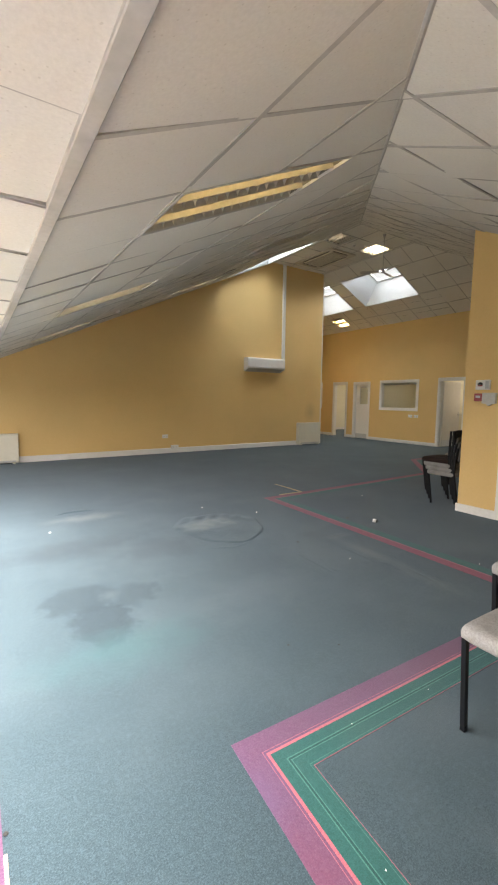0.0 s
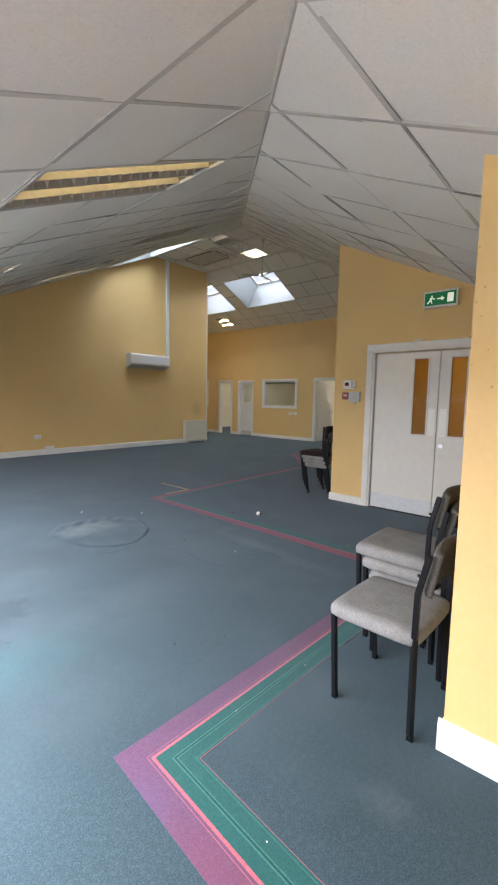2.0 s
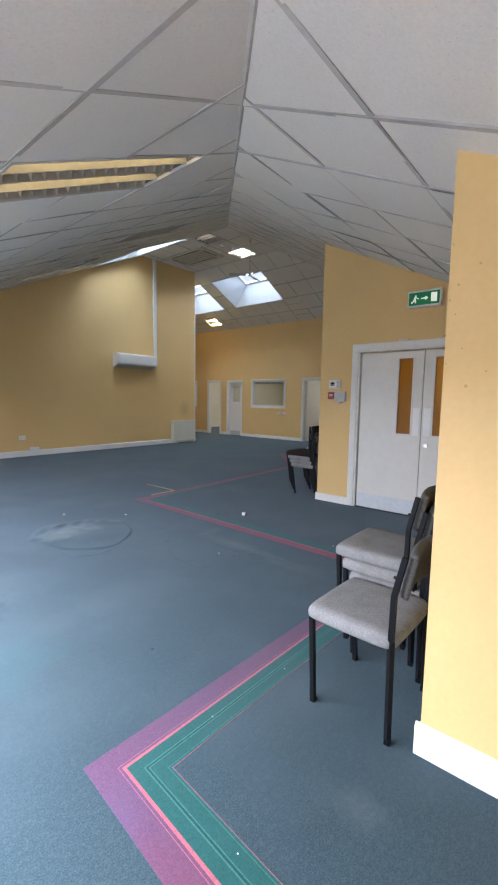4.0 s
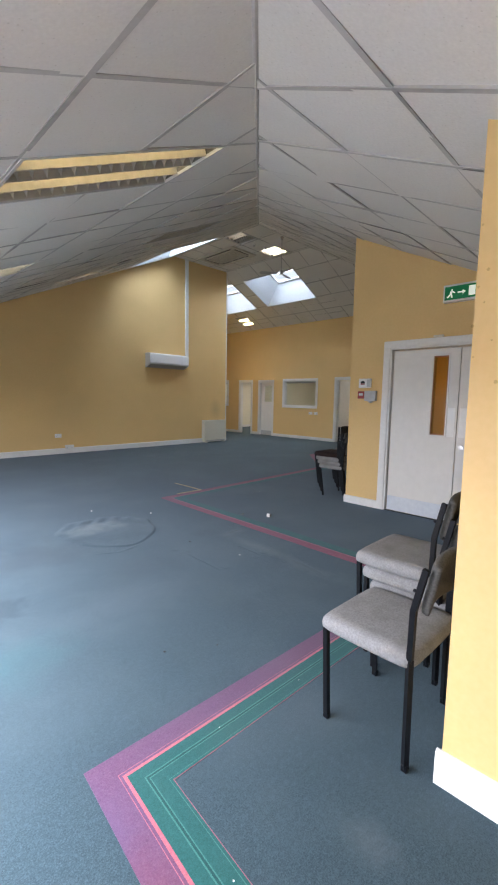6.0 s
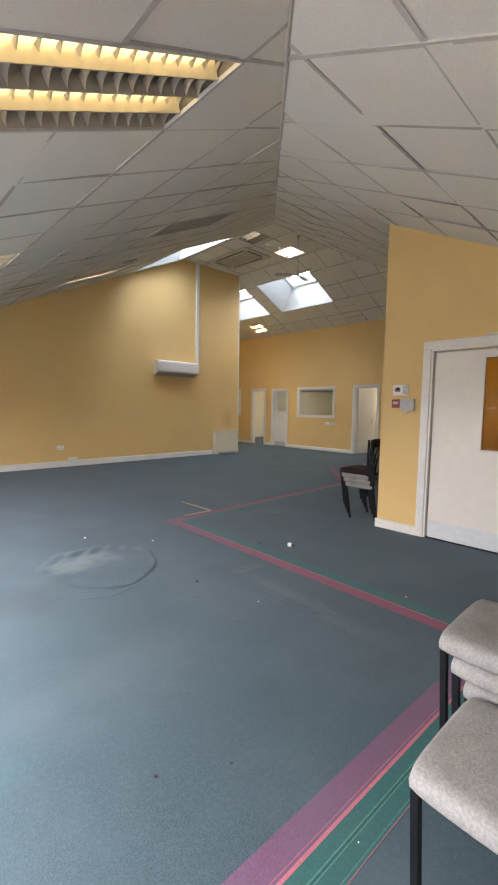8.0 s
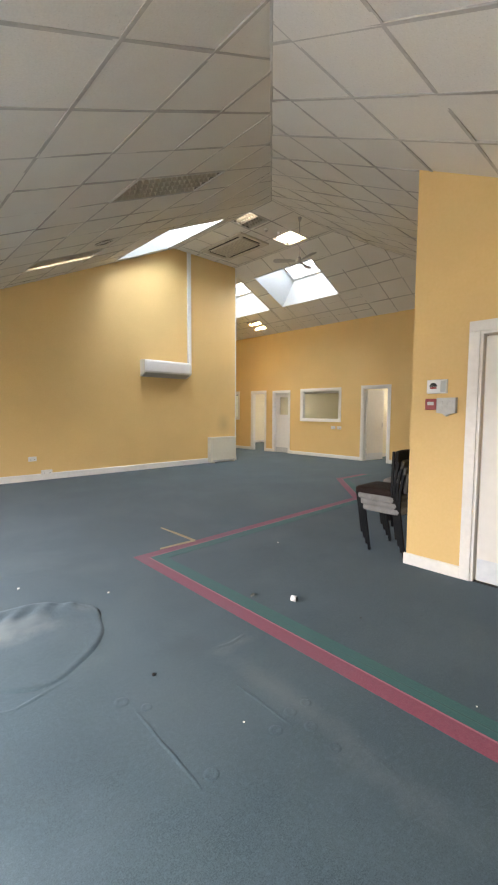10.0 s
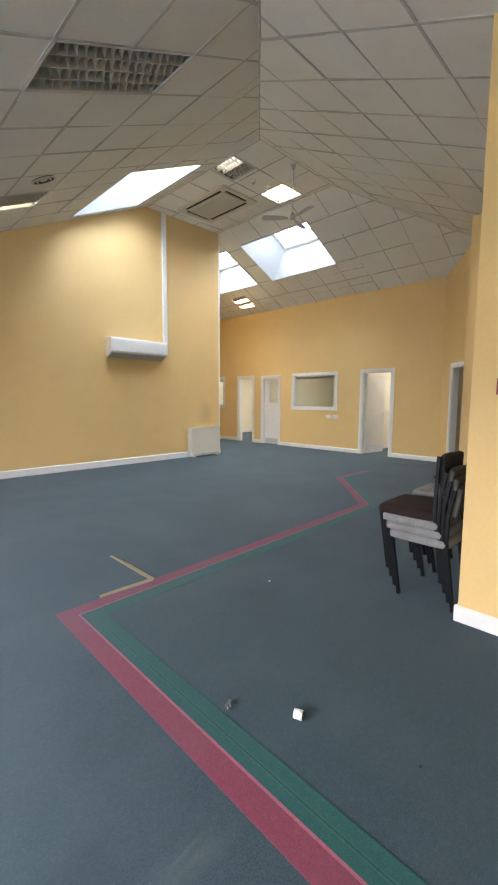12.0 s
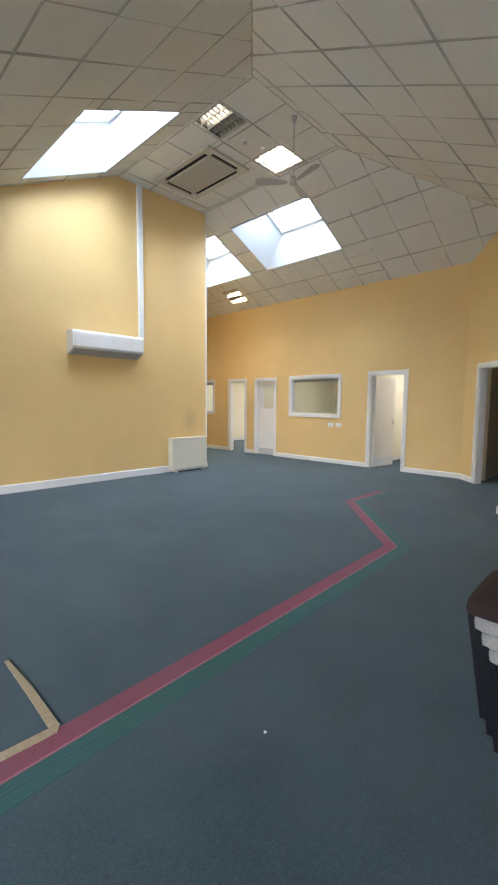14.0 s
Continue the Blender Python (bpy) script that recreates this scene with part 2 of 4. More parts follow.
CARPET_PALE = carpet("pale_green_carpet", (0.022, 0.10, 0.086), (0.05, 0.16, 0.14), (0.08, 0.17, 0.15))


CARPET_DEEP = carpet("deep_green_carpet", (0.004, 0.036, 0.034), (0.013, 0.068, 0.062), (0.02, 0.06, 0.056), 0.6)
CARPET_STREAK = carpet("streaked_green_carpet", (0.012, 0.066, 0.057), (0.032, 0.118, 0.102), (0.045, 0.10, 0.09), 0.6)


def glass(name, tint=(0.9, 0.95, 0.95), ior=1.45):
    m, t, b = material(name, 0.03)
    b.inputs["Base Color"].default_value = (*tint, 1)
    b.inputs["Transmission Weight"].default_value = 1.0
    b.inputs["IOR"].default_value = ior
    return m


GLASS = glass("clear_glass")
# warm brown glow of the lobby behind is put into the pane's tint
LOBBYTINTGLASS = glass("lobby_tinted_glass", (0.68, 0.56, 0.27), 1.15)
PLATEWHITE = speckled("white_plate", (0.86, 0.86, 0.85), (0.9, 0.9, 0.89), 15, 0.3, relief=0)


# ---- building blocks ----
def finish(name, bm, mat, smooth=False):
    me = bpy.data.meshes.new(name)
    bmesh.ops.recalc_face_normals(bm, faces=bm.faces[:])
    bm.to_mesh(me)
    bm.free()
    for m in (mat if isinstance(mat, (list, tuple)) else [mat]):
        me.materials.append(m)
    if smooth:
        me.polygons.foreach_set("use_smooth", [True] * len(me.polygons))
    return new(name, me)


def part(name, bm, mat, parent, label="", smooth=False):
    ob = finish(name, bm, mat, smooth)
    ob.parent = parent
    return tagged(ob, label)


def structure(name, bm, mat, label="", category=""):
    return tagged(finish(name, bm, mat), label, category or name.split("_")[0], kind="structure")


def thing(name, label, category, group=""):
    return tagged(new(name), label, category, group)


def box(bm, x0, y0, z0, x1, y1, z1, bevel=0.0, seg=1, m=None):
    r = bmesh.ops.create_cube(bm, size=1)
    vs = r["verts"]
    for v in vs:
        v.co = Vector(((x0 + x1) / 2 + v.co.x * (x1 - x0), (y0 + y1) / 2 + v.co.y * (y1 - y0), (z0 + z1) / 2 + v.co.z * (z1 - z0)))
    if bevel:
        es = list({e for v in vs for e in v.link_edges})
        r = bmesh.ops.bevel(bm, geom=es, offset=bevel, segments=seg, affect="EDGES", profile=0.5)
        vs = list({v for f in r["faces"] for v in f.verts} | {v for v in vs if v.is_valid})
    if m is not None:
        bmesh.ops.transform(bm, matrix=m, verts=vs)
    return bm


def one(x0, y0, z0, x1, y1, z1, bevel=0.0, seg=1):
    return box(bmesh.new(), x0, y0, z0, x1, y1, z1, bevel, seg)


def rod(bm, a, b, r, seg=10, square=False):
    """A tube from a to b; square: a square tube."""
    a, b = Vector(a), Vector(b)
    d = b - a
    n = 4 if square else seg
    rot = d.to_track_quat("Z", "Y").to_matrix().to_4x4()
    if square:
        rot = rot @ Matrix.Rotation(radians(45), 4, "Z")
    bmesh.ops.create_cone(bm, cap_ends=True, segments=n, radius1=r * (1.414 if square else 1), radius2=r * (1.414 if square else 1), depth=d.length,
                          matrix=Matrix.Translation((a + b) / 2) @ rot)
    return bm


def prism(bm, outline, offset):
    """A solid from a flat outline, pushed along offset."""
    offset = Vector(offset)
    a = [bm.verts.new(Vector(p)) for p in outline]
    b = [bm.verts.new(Vector(p) + offset) for p in outline]
    bm.faces.new(a)
    bm.faces.new(b[::-1])
    for i in range(len(a)):
        j = (i + 1) % len(a)
        bm.faces.new((a[j], a[i], b[i], b[j]))
    return bm


def wall(name, p, q, thick, openings=(), breaks=(), top=None, mat=None, label=""):
    """A wall whose face runs from p to q; its body lies to the right of that line. openings: (s0, s1, z0, z1)."""
    p, q = Vector((*p, 0)), Vector((*q, 0))
    along = (q - p).normalized()
    back = Vector((along.y, -along.x, 0)) * thick
    length = (q - p).length
    inside = Vector((-along.y, along.x, 0)) * 0.01
    height = top or (lambda s: roof(*(p + along * s + inside).xy) + 0.02)
    ss = sorted({0.0, length, *breaks, *(v for o in openings for v in o[:2])})
    bm = bmesh.new()
    for s0, s1 in zip(ss, ss[1:]):
        mid = (s0 + s1) / 2
        zs = [0.0]
        for o in sorted((o for o in openings if o[0] - 1e-6 <= mid <= o[1] + 1e-6), key=lambda o: o[2]):
            zs += [o[2], o[3]]
        zs.append(None)
        for z0, z1 in zip(zs[::2], zs[1::2]):
            if z1 is not None and z1 - z0 < 1e-4:
                continue
            t0, t1 = (height(s0 + 1e-4), height(s1 - 1e-4)) if z1 is None else (z1, z1)
            prism(bm, [p + along * s + Vector((0, 0, z)) for s, z in ((s0, z0), (s1, z0), (s1, t1), (s0, t0))], back)
    bmesh.ops.remove_doubles(bm, verts=bm.verts[:], dist=1e-4)
    inner = [f for f in bm.faces if all(len(e.link_faces) > 2 for e in f.edges)]
    bmesh.ops.delete(bm, geom=inner, context="FACES_ONLY")
    return structure(name, bm, mat or WALL, label)


# ---- floor and walls ----
structure("floor", one(XW - 0.2, YB - 0.2, -0.2, 16.6, YN + 0.2, 0.0), CARPET, "worn blue-grey carpet over the whole floor", "floor")

D1, D2, D3, WN, WA = (11.69, 12.315), (10.605, 11.255), (7.09, 7.85), (8.645, 10.04), (13.06, 13.9)
DD = (1.13, 2.76)
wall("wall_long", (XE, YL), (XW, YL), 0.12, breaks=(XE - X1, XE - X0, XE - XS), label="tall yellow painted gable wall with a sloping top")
wall("wall_corridor", (XE, YN), (XE, YL + 0.12), 0.12, label="yellow painted corridor wall")
wall("wall_far", (XF, YC), (XF, YN), 0.12, [(a - YC, b - YC, z0, z1) for (a, b), z0, z1 in
     ((D1, 0, 2.02), (D2, 0, 2.0), (D3, 0, 2.04), (WN, 1.14, 2.02), (WA, 1.13, 2.03))], label="yellow painted wall with doors and an internal window")
wall("wall_diagonal", Q1, (XF, YC), 0.12, [(1.19, 2.05, 0, 2.05)], breaks=(1.437,), label="yellow painted wall set at an angle, with an open doorway")
wall("wall_diagonal_near", (XR, YR), Q0, 0.12, label="yellow painted wall set at an angle beside a doorway")
wall("wall_return", (Q0[0] + 0.085, Q0[1] - 0.085), Q1, 0.12, label="short yellow wall that sets the doorway back")
wall("wall_right", (XD + 0.3, YR), (XR, YR), 0.12, label="yellow painted wall behind stacked chairs")
wall("wall_double_door", (XD, YP), (XD, YR), 0.3, [(DD[0] - YP, DD[1] - YP, 0, 2.03)], label="yellow painted wall round the double doors")
wall("wall_recess", (XP + 0.12, YP), (XD, YP), 0.12, label="yellow painted wall behind chairs")
wall("wall_pier", (XP, YB), (XP, YP), 0.12, breaks=(YS - YB,), label="yellow painted wall end with brown tack marks")
wall("wall_behind", (XW, YB), (XP, YB), 0.12, label="plain yellow wall")
WIN = [(-1.2 + 1.9 * i, 0.45 + 1.9 * i) for i in range(6)]
wall("wall_windows", (XW, YL), (XW, YB), 0.2, [(YL - b, YL - a, 0.15, 1.98) for a, b in WIN], label="yellow wall with a row of tall windows")
wall("wall_end", (XF, YN), (XE, YN), 0.12, label="plain yellow end wall of the corridor")
# rooms behind the openings
for nm, a, b in (("wall_room_1", (12.29, 8.05), (16.2, 8.05)), ("wall_room_2", (12.29, 11.45), (16.2, 11.45)), ("wall_room_3", (12.29, 5.6), (16.2, 5.6)), ("wall_room_4", (12.29, 14.71), (16.2, 14.71))):
    structure(nm, one(a[0], a[1] - 0.05, 0, b[0], b[1] + 0.05, 2.6), CREAM, "cream painted partition of a back room")
structure("wall_room_5", one(16.2, 5.4, 0, 16.32, YN, 2.6), CREAM, "cream painted back wall of small rooms")
structure("ceiling_rooms", one(12.29, 5.4, 2.6, 16.32, YN, 2.7), TILE, "pale ceiling of the back rooms", "ceiling")
structure("wall_lobby", one(8.0, 0.85, 0, 8.1, 3.15, 2.5), WALL, "yellow wall of the lobby behind the double doors")
structure("wall_lobby_side", one(5.75, 0.7, 0, 8.1, 0.82, 2.5), WALL, "yellow side wall of the lobby")
structure("ceiling_lobby", one(5.75, 0.7, 2.5, 8.1, 3.18, 2.6), TILE, "pale lobby ceiling", "ceiling")
bm = bmesh.new()
box(bm, 8.6, 3.0, 0, 14.6, 3.1, 2.5)
box(bm, 14.6, 3.0, 0, 14.7, 5.54, 2.5)
prism(bm, [(8.6, 3.0, 2.5), (9.85, 4.55, 2.5), (10.38, 4.02, 2.5), (11.9, 5.54, 2.5), (14.7, 5.54, 2.5), (14.7, 3.0, 2.5)], (0, 0, 0.1))
structure("wall_store", bm, WALL, "yellow wall of an unlit store room")


# ---- ceilings ----
def clip(poly, a, b, c):
    """Keeps the part of a flat outline where a*x + b*y <= c."""
    out = []
    for i, p in enumerate(poly):
        q = poly[(i + 1) % len(poly)]
        dp, dq = a * p[0] + b * p[1] - c, a * q[0] + b * q[1] - c
        if dp <= 0:
            out.append(p)
        if dp * dq < 0:
            k = dp / (dp - dq)
            out.append((p[0] + k * (q[0] - p[0]), p[1] + k * (q[1] - p[1])))
    return out


def inside_of(poly, region):
    for i, p in enumerate(region):
        q = region[(i + 1) % len(region)]
        a, b = q[1] - p[1], p[0] - q[0]
        poly = clip(poly, a, b, a * p[0] + b * p[1])
        if len(poly) < 3:
            return []
    return poly


def suspended(name, height, region, xs, ys, holes, label, seed):
    """Tiles in a grid of bars under height(x, y), over a convex region with square holes: one mesh of tiles and one of bars."""
    rng = random.Random(seed)
    gx = sorted({*xs, *(v for h in holes for v in h[:2]), min(p[0] for p in region), max(p[0] for p in region)})
    gy = sorted({*ys, *(v for h in holes for v in h[2:]), min(p[1] for p in region), max(p[1] for p in region)})
    tiles, bars, back = bmesh.new(), bmesh.new(), bmesh.new()
    drop = {}
    def free(x0, x1, y0, y1):
        mx, my = (x0 + x1) / 2, (y0 + y1) / 2
        return not any(h[0] < mx < h[1] and h[2] < my < h[3] for h in holes)
    for x0, x1 in zip(gx, gx[1:]):
        for y0, y1 in zip(gy, gy[1:]):
            if x1 - x0 < 1e-4 or y1 - y0 < 1e-4 or not free(x0, x1, y0, y1):
                continue
            poly = inside_of([(x0, y0), (x1, y0), (x1, y1), (x0, y1)], region)
            if len(poly) < 3:
                continue
            key = (sum(v <= (x0 + x1) / 2 for v in xs), sum(v <= (y0 + y1) / 2 for v in ys))
            if key not in drop:
                drop[key] = (rng.uniform(0, 0.003), rng.gauss(0, 0.0035), rng.gauss(0, 0.0035))
            d, tx, ty = drop[key]
            mx, my = (x0 + x1) / 2, (y0 + y1) / 2
            tiles.faces.new([tiles.verts.new((x, y, height(x, y) + 0.003 + d + tx * (x - mx) / 0.3 + ty * (y - my) / 0.3)) for x, y in poly])
            back.faces.new([back.verts.new((x, y, height(x, y) + 0.03)) for x, y in poly])
    w = 0.012
    strips = [(x - w, x + w, y0, y1) for x in xs for y0, y1 in zip(gy, gy[1:])] + [(x0, x1, y - w, y + w) for y in ys for x0, x1 in zip(gx, gx[1:])]
    for k, (x0, x1, y0, y1) in enumerate(strips):
        if not free(x0, x1, y0, y1):
            continue
        poly = inside_of([(x0, y0), (x1, y0), (x1, y1), (x0, y1)], region)
        if len(poly) >= 3:
            lift = 0.0 if x1 - x0 < 0.03 else 0.0015
            prism(bars, [(x, y, height(x, y) + lift) for x, y in poly], (0, 0, 0.02))
    structure(name, tiles, TILE, label, "ceiling")
    structure(name + "_grid", bars, GRID, "grey metal grid of the suspended ceiling", "ceiling grid")
    structure(name + "_backing", back, DARK, "board over the ceiling tiles", "ceiling")


def steps(a, d, n):
    return [a + d * i for i in range(n)]


zl = lambda x, y: H - BL * (X0 - x)
zr = lambda x, y: H - BR * (Y0 - y)
zf = lambda x, y: H - BF * (x - X1)
zh = lambda x, y: H
zs = lambda x, y: ZS
DX, DY = 0.551, 0.618                            # tiles on the long pitch
LX, LY = steps(XS, DX, 13), steps(1.63 - 2 * DY, DY, 18)
TROFFER = [(LX[i], LX[i + 2], LY[j], LY[j + 1]) for i, j in ((1, 3), (1, 8), (1, 13), (6, 8), (6, 13))]
SKY1, SKY2, SKY3 = (5.98, 7.24, 8.05, 10.06), (10.02, 11.175, 8.06, 10.02), (10.02, 11.175, 10.55, 12.5)
FLAT1, FLAT2 = (7.63, 8.16, 7.71, 8.28), (8.855, 9.425, 7.71, 8.28)
FAR1 = (11.43, 11.89, 11.32, 11.9)
suspended("ceiling_long_pitch", zl, [(XS, YS), (X0, Y0), (X0, YL), (XS, YL)], LX, LY, [*TROFFER, SKY1], "sloping suspended ceiling of off-white mineral tiles", 1)
suspended("ceiling_hip", zr, [(XS, YS), (13.0, YS), (13.0, Y0 - (13.0 - X1) * BF / BR), (X1, Y0), (X0, Y0)], steps(0.06, 0.6, 22), steps(1.035 - 0.54, 0.54, 13), [], "sloping suspended ceiling of off-white mineral tiles", 2)
suspended("ceiling_far_pitch", zf, [(X1, Y0), (13.0, Y0 - (13.0 - X1) * BF / BR), (13.0, YN), (X1, YN)], steps(X1, 0.54, 7), steps(4.5, 0.6, 18), [SKY2, SKY3, FAR1], "sloping suspended ceiling with skylights over the far wall", 3)
suspended("ceiling_flat", zh, [(X0, Y0), (X1, Y0), (X1, YL), (X0, YL)], steps(X0 + 0.03, 0.61, 4), steps(Y0, 0.6, 7), [FLAT1, FLAT2], "flat suspended ceiling at the top of the roof", 4)
suspended("ceiling_soffit", zs, [(XW, YB), (XS, YB), (XS, YL), (XW, YL)], steps(0.0, 0.6, 1), steps(-1.47, 0.6, 20), [], "low flat soffit of white mineral tiles by the windows", 5)
suspended("ceiling_soffit_side", zs, [(XS, YB), (13.0, YB), (13.0, YS), (XS, YS)], steps(0.06, 0.6, 22), [YS - 0.6, YS - 1.2], [], "low flat soffit of white mineral tiles", 6)
bm = bmesh.new()
box(bm, XS - 0.035, YS, ZS - 0.012, XS + 0.012, YL, ZS + 0.02, 0.003)
structure("trim_soffit", bm, GRID, "pale metal edge trim along the soffit", "trim")
bm = bmesh.new()
rod(bm, (XS, YS, ZS + 0.012), (X0, Y0, H + 0.012), 0.014)
rod(bm, (X1, Y0, H + 0.012), (13, Y0 - (13 - X1) * BF / BR, H - BF * (13 - X1) + 0.012), 0.014)
structure("trim_hip", bm, GRID, "painted metal strip along the hips of the ceiling", "trim")


def skylight(name, x0, x1, y0, y1, height, near, off, watts):
    """A plastered well, narrower at the top, with a white roof window on it. near, off: how far its two ends lean in."""
    up = 0.66
    w = thing(name, "bright roof window in a white plastered well", "skylight", "skylights")
    bot = [Vector((x, y, height(x, y))) for x, y in ((x0, y0), (x1, y0), (x1, y1), (x0, y1))]
    top = [Vector((x, y, height(x, y) + up)) for x, y in ((x0, y0 + near), (x1, y0 + near), (x1, y1 - off), (x0, y1 - off))]
    bm = bmesh.new()
    cx, cy = (x0 + x1) / 2, (y0 + y1) / 2
    for i in range(4):
        j = (i + 1) % 4
        f = [bot[i], bot[j], top[j], top[i]]
        n = (f[1] - f[0]).cross(f[3] - f[0]).normalized()
        if n.dot(Vector((cx, cy, f[0].z)) - f[0]) > 0:
            n = -n
        bm = bmesh.new()
        prism(bm, f, n * 0.04)
        part("reveal", bm, SHAFT, w)
    frame_mesh = bmesh.new()
    k = 0.06
    def at(x, y, d=0.0):
        return Vector((x, y, height(x, y) + up + d))
    a0, a1, b0, b1 = x0, x1, y0 + near, y1 - off
    for r in ((a0, a0 + k, b0, b1), (a1 - k, a1, b0, b1), (a0 + k, a1 - k, b0, b0 + k), (a0 + k, a1 - k, b1 - k, b1)):
        prism(frame_mesh, [at(r[0], r[2]), at(r[1], r[2]), at(r[1], r[3]), at(r[0], r[3])], (0, 0, 0.06))
    part("sash", frame_mesh, WHITE, w)
    pane = bmesh.new()
    prism(pane, [at(a0 + k, b0 + k, 0.03), at(a1 - k, b0 + k, 0.03), at(a1 - k, b1 - k, 0.03), at(a0 + k, b1 - k, 0.03)], (0, 0, 0.006))
    part("pane", pane, GLASS, w).visible_shadow = False
    slope = height(1, 0) - height(0, 0)
    m = Matrix.Translation(at(cx, (b0 + b1) / 2, 0.25)) @ Matrix.Rotation(-math.atan(slope), 4, "Y")
    area("daylight", m, (a1 - a0) * 0.95, (b1 - b0) * 0.95, watts, (0.76, 0.88, 1.0))
    return w


skylight("skylight", *SKY1, zl, 0.14, 0.2, 62)
skylight("skylight", *SKY2, zf, 0.06, 0.42, 52)
skylight("skylight", *SKY3, zf, 0.06, 0.42, 52)


# unseen slab, added to keep sky light from below off the ceiling
structure("ground", one(-60.0, -60.0, -0.45, XW - 0.2, 75.0, -0.25), speckled("light_blocking_slab", (0.14, 0.14, 0.13), (0.22, 0.215, 0.20), 9, 0.9, stain=(0.10, 0.11, 0.09), relief=0.2), "unseen grey slab outside the windows, added to cut light from below", "ground")

# ---- windows of the long side ----
for k, (a, b) in enumerate(WIN):
    w = tagged(new("window_%d" % (k + 1)), "tall white-framed window", "window", kind="structure")
    bm = bmesh.new()
    for r in ((a, 0.15, a + 0.06, 1.98), (b - 0.06, 0.15, b, 1.98), (a + 0.06, 0.15, b - 0.06, 0.21), (a + 0.06, 1.92, b - 0.06, 1.98)):
        box(bm, XW - 0.14, r[0], r[1], XW - 0.07, r[2], r[3], 0.004)
    part("window_frame", bm, WHITE, w)
    part("pane", one(XW - 0.11, a + 0.06, 0.21, XW - 0.104, b - 0.06, 1.92), GLASS, w).visible_shadow = False

mid, span = (WIN[0][0] + WIN[-1][1]) / 2, WIN[-1][1] - WIN[0][0] - 0.1
fill_mid, fill_span = (1.15 + 6.0) / 2, 4.85     # cut short at both ends so pier and left floor stay dimmer
# added lamp inside the room, facing down, in place of light from the windows
area("window_daylight", look((XW + 0.3, fill_mid, 1.45), (XW + 0.33, fill_mid, 0.45)), fill_span, 0.6, 440, (0.92, 0.96, 1.0))
# added lamp along the window wall, aimed level to brighten the walls opposite
area("window_ground_light", look((XW + 0.03, mid, 1.0), (XW + 1.0, mid, 1.0)), span, 1.6, 66, (0.95, 0.97, 1.0))


# ---- trim and doors ----
def skirting(name, p, q, gaps=(), h=0.1):
    """A white skirting board along a wall face, left out at the gaps; it stands to the left of the line."""
    p, q = Vector((*p, 0)), Vector((*q, 0))
    along = (q - p).normalized()
    out = Vector((-along.y, along.x, 0)) * 0.018
    bm = bmesh.new()
    ends = [0.0] + [v for g in sorted(gaps) for v in g] + [(q - p).length]
    for a, b in zip(ends[::2], ends[1::2]):
        base = p + along * a
        prism(bm, [base, base + out, base + out + Vector((0, 0, h - 0.012)), base + out * 0.4 + Vector((0, 0, h)), base + Vector((0, 0, h))], along * (b - a))
    return tagged(finish(name, bm, WHITE), "white painted skirting board", "baseboard", kind="structure")


T = 0.07
skirting("baseboard_long", (XE, YL), (XW, YL), (), 0.13)
skirting("baseboard_far", (XF, YC), (XF, YN), [(a - T - YC, b + T - YC) for a, b in (D3, D2, D1)])
skirting("baseboard_diagonal", Q1, (XF, YC), [(1.12, 2.12)])
skirting("baseboard_diagonal_near", (XR, YR), (Q0[0] + 0.012, Q0[1] + 0.012))
skirting("baseboard_return", Q0, Q1)
skirting("baseboard_right", (XD + 0.02, YR), (XR, YR))
skirting("baseboard_double_door", (XD, YP), (XD, YR + 0.018), [(DD[0] - 0.075 - YP, DD[1] + 0.075 - YP)], 0.1)
skirting("baseboard_recess", (XP + 0.002, YP), (XD, YP))
skirting("baseboard_pier", (XP, YB), (XP, YP + 0.018), (), 0.13)
skirting("baseboard_corridor", (XE, YN), (XE, YL - 0.018))
skirting("baseboard_rooms", (16.2, 5.65), (16.2, 14.66))
skirting("baseboard_room_side", (16.18, 14.66), (12.29, 14.66))
skirting("baseboard_room_open", (16.18, 8.0), (12.29, 8.0))
bm = one(XE - 0.03, YL - 0.006, 0.0, XE + 0.006, YL + 0.03, H - 0.02, 0.003)
structure("trim_corner", bm, WHITE, "white plastic strip on the wall corner", "trim")


def door_frame(name, m, width, height, trim=T, depth=0.12, lining=0.028):
    """Lining and architrave of a doorway. In m: x along the opening, y into the wall, z up."""
    f = tagged(new(name), "white painted door frame with flat architraves", "door frame", kind="structure")
    f.matrix_world = m
    bm = bmesh.new()
    for r in ((0, 0, lining, height), (width - lining, 0, width, height), (lining, height - lining, width - lining, height)):
        box(bm, r[0], -0.004, r[1], r[2], depth + 0.004, r[3], 0.002)
    part("lining", bm, WHITE, f)
    for r in ((-trim, 0, 0.008, height - 0.008), (width - 0.008, 0, width + trim, height - 0.008), (-trim, height - 0.008, width + trim, height + trim)):
        part("architrave", one(r[0], -0.02, r[1], r[2], -0.002, r[3], 0.005, 2), WHITE, f)
    return f


def far_pose(b):
    return Matrix.Translation((XF, b, 0)) @ Matrix.Rotation(radians(-90), 4, "Z")


door_frame("door_frame_1", far_pose(D1[1]), D1[1] - D1[0], 2.02)
door_frame("door_frame_2", far_pose(D2[1]), D2[1] - D2[0], 2.0)
door_frame("door_frame_3", far_pose(D3[1]), D3[1] - D3[0], 2.04)
dg = (Q1[0] + 2.05 / math.sqrt(2), Q1[1] + 2.05 / math.sqrt(2), 0)
door_frame("door_frame_4", Matrix.Translation(dg) @ Matrix.Rotation(radians(-135), 4, "Z"), 0.86, 2.05)
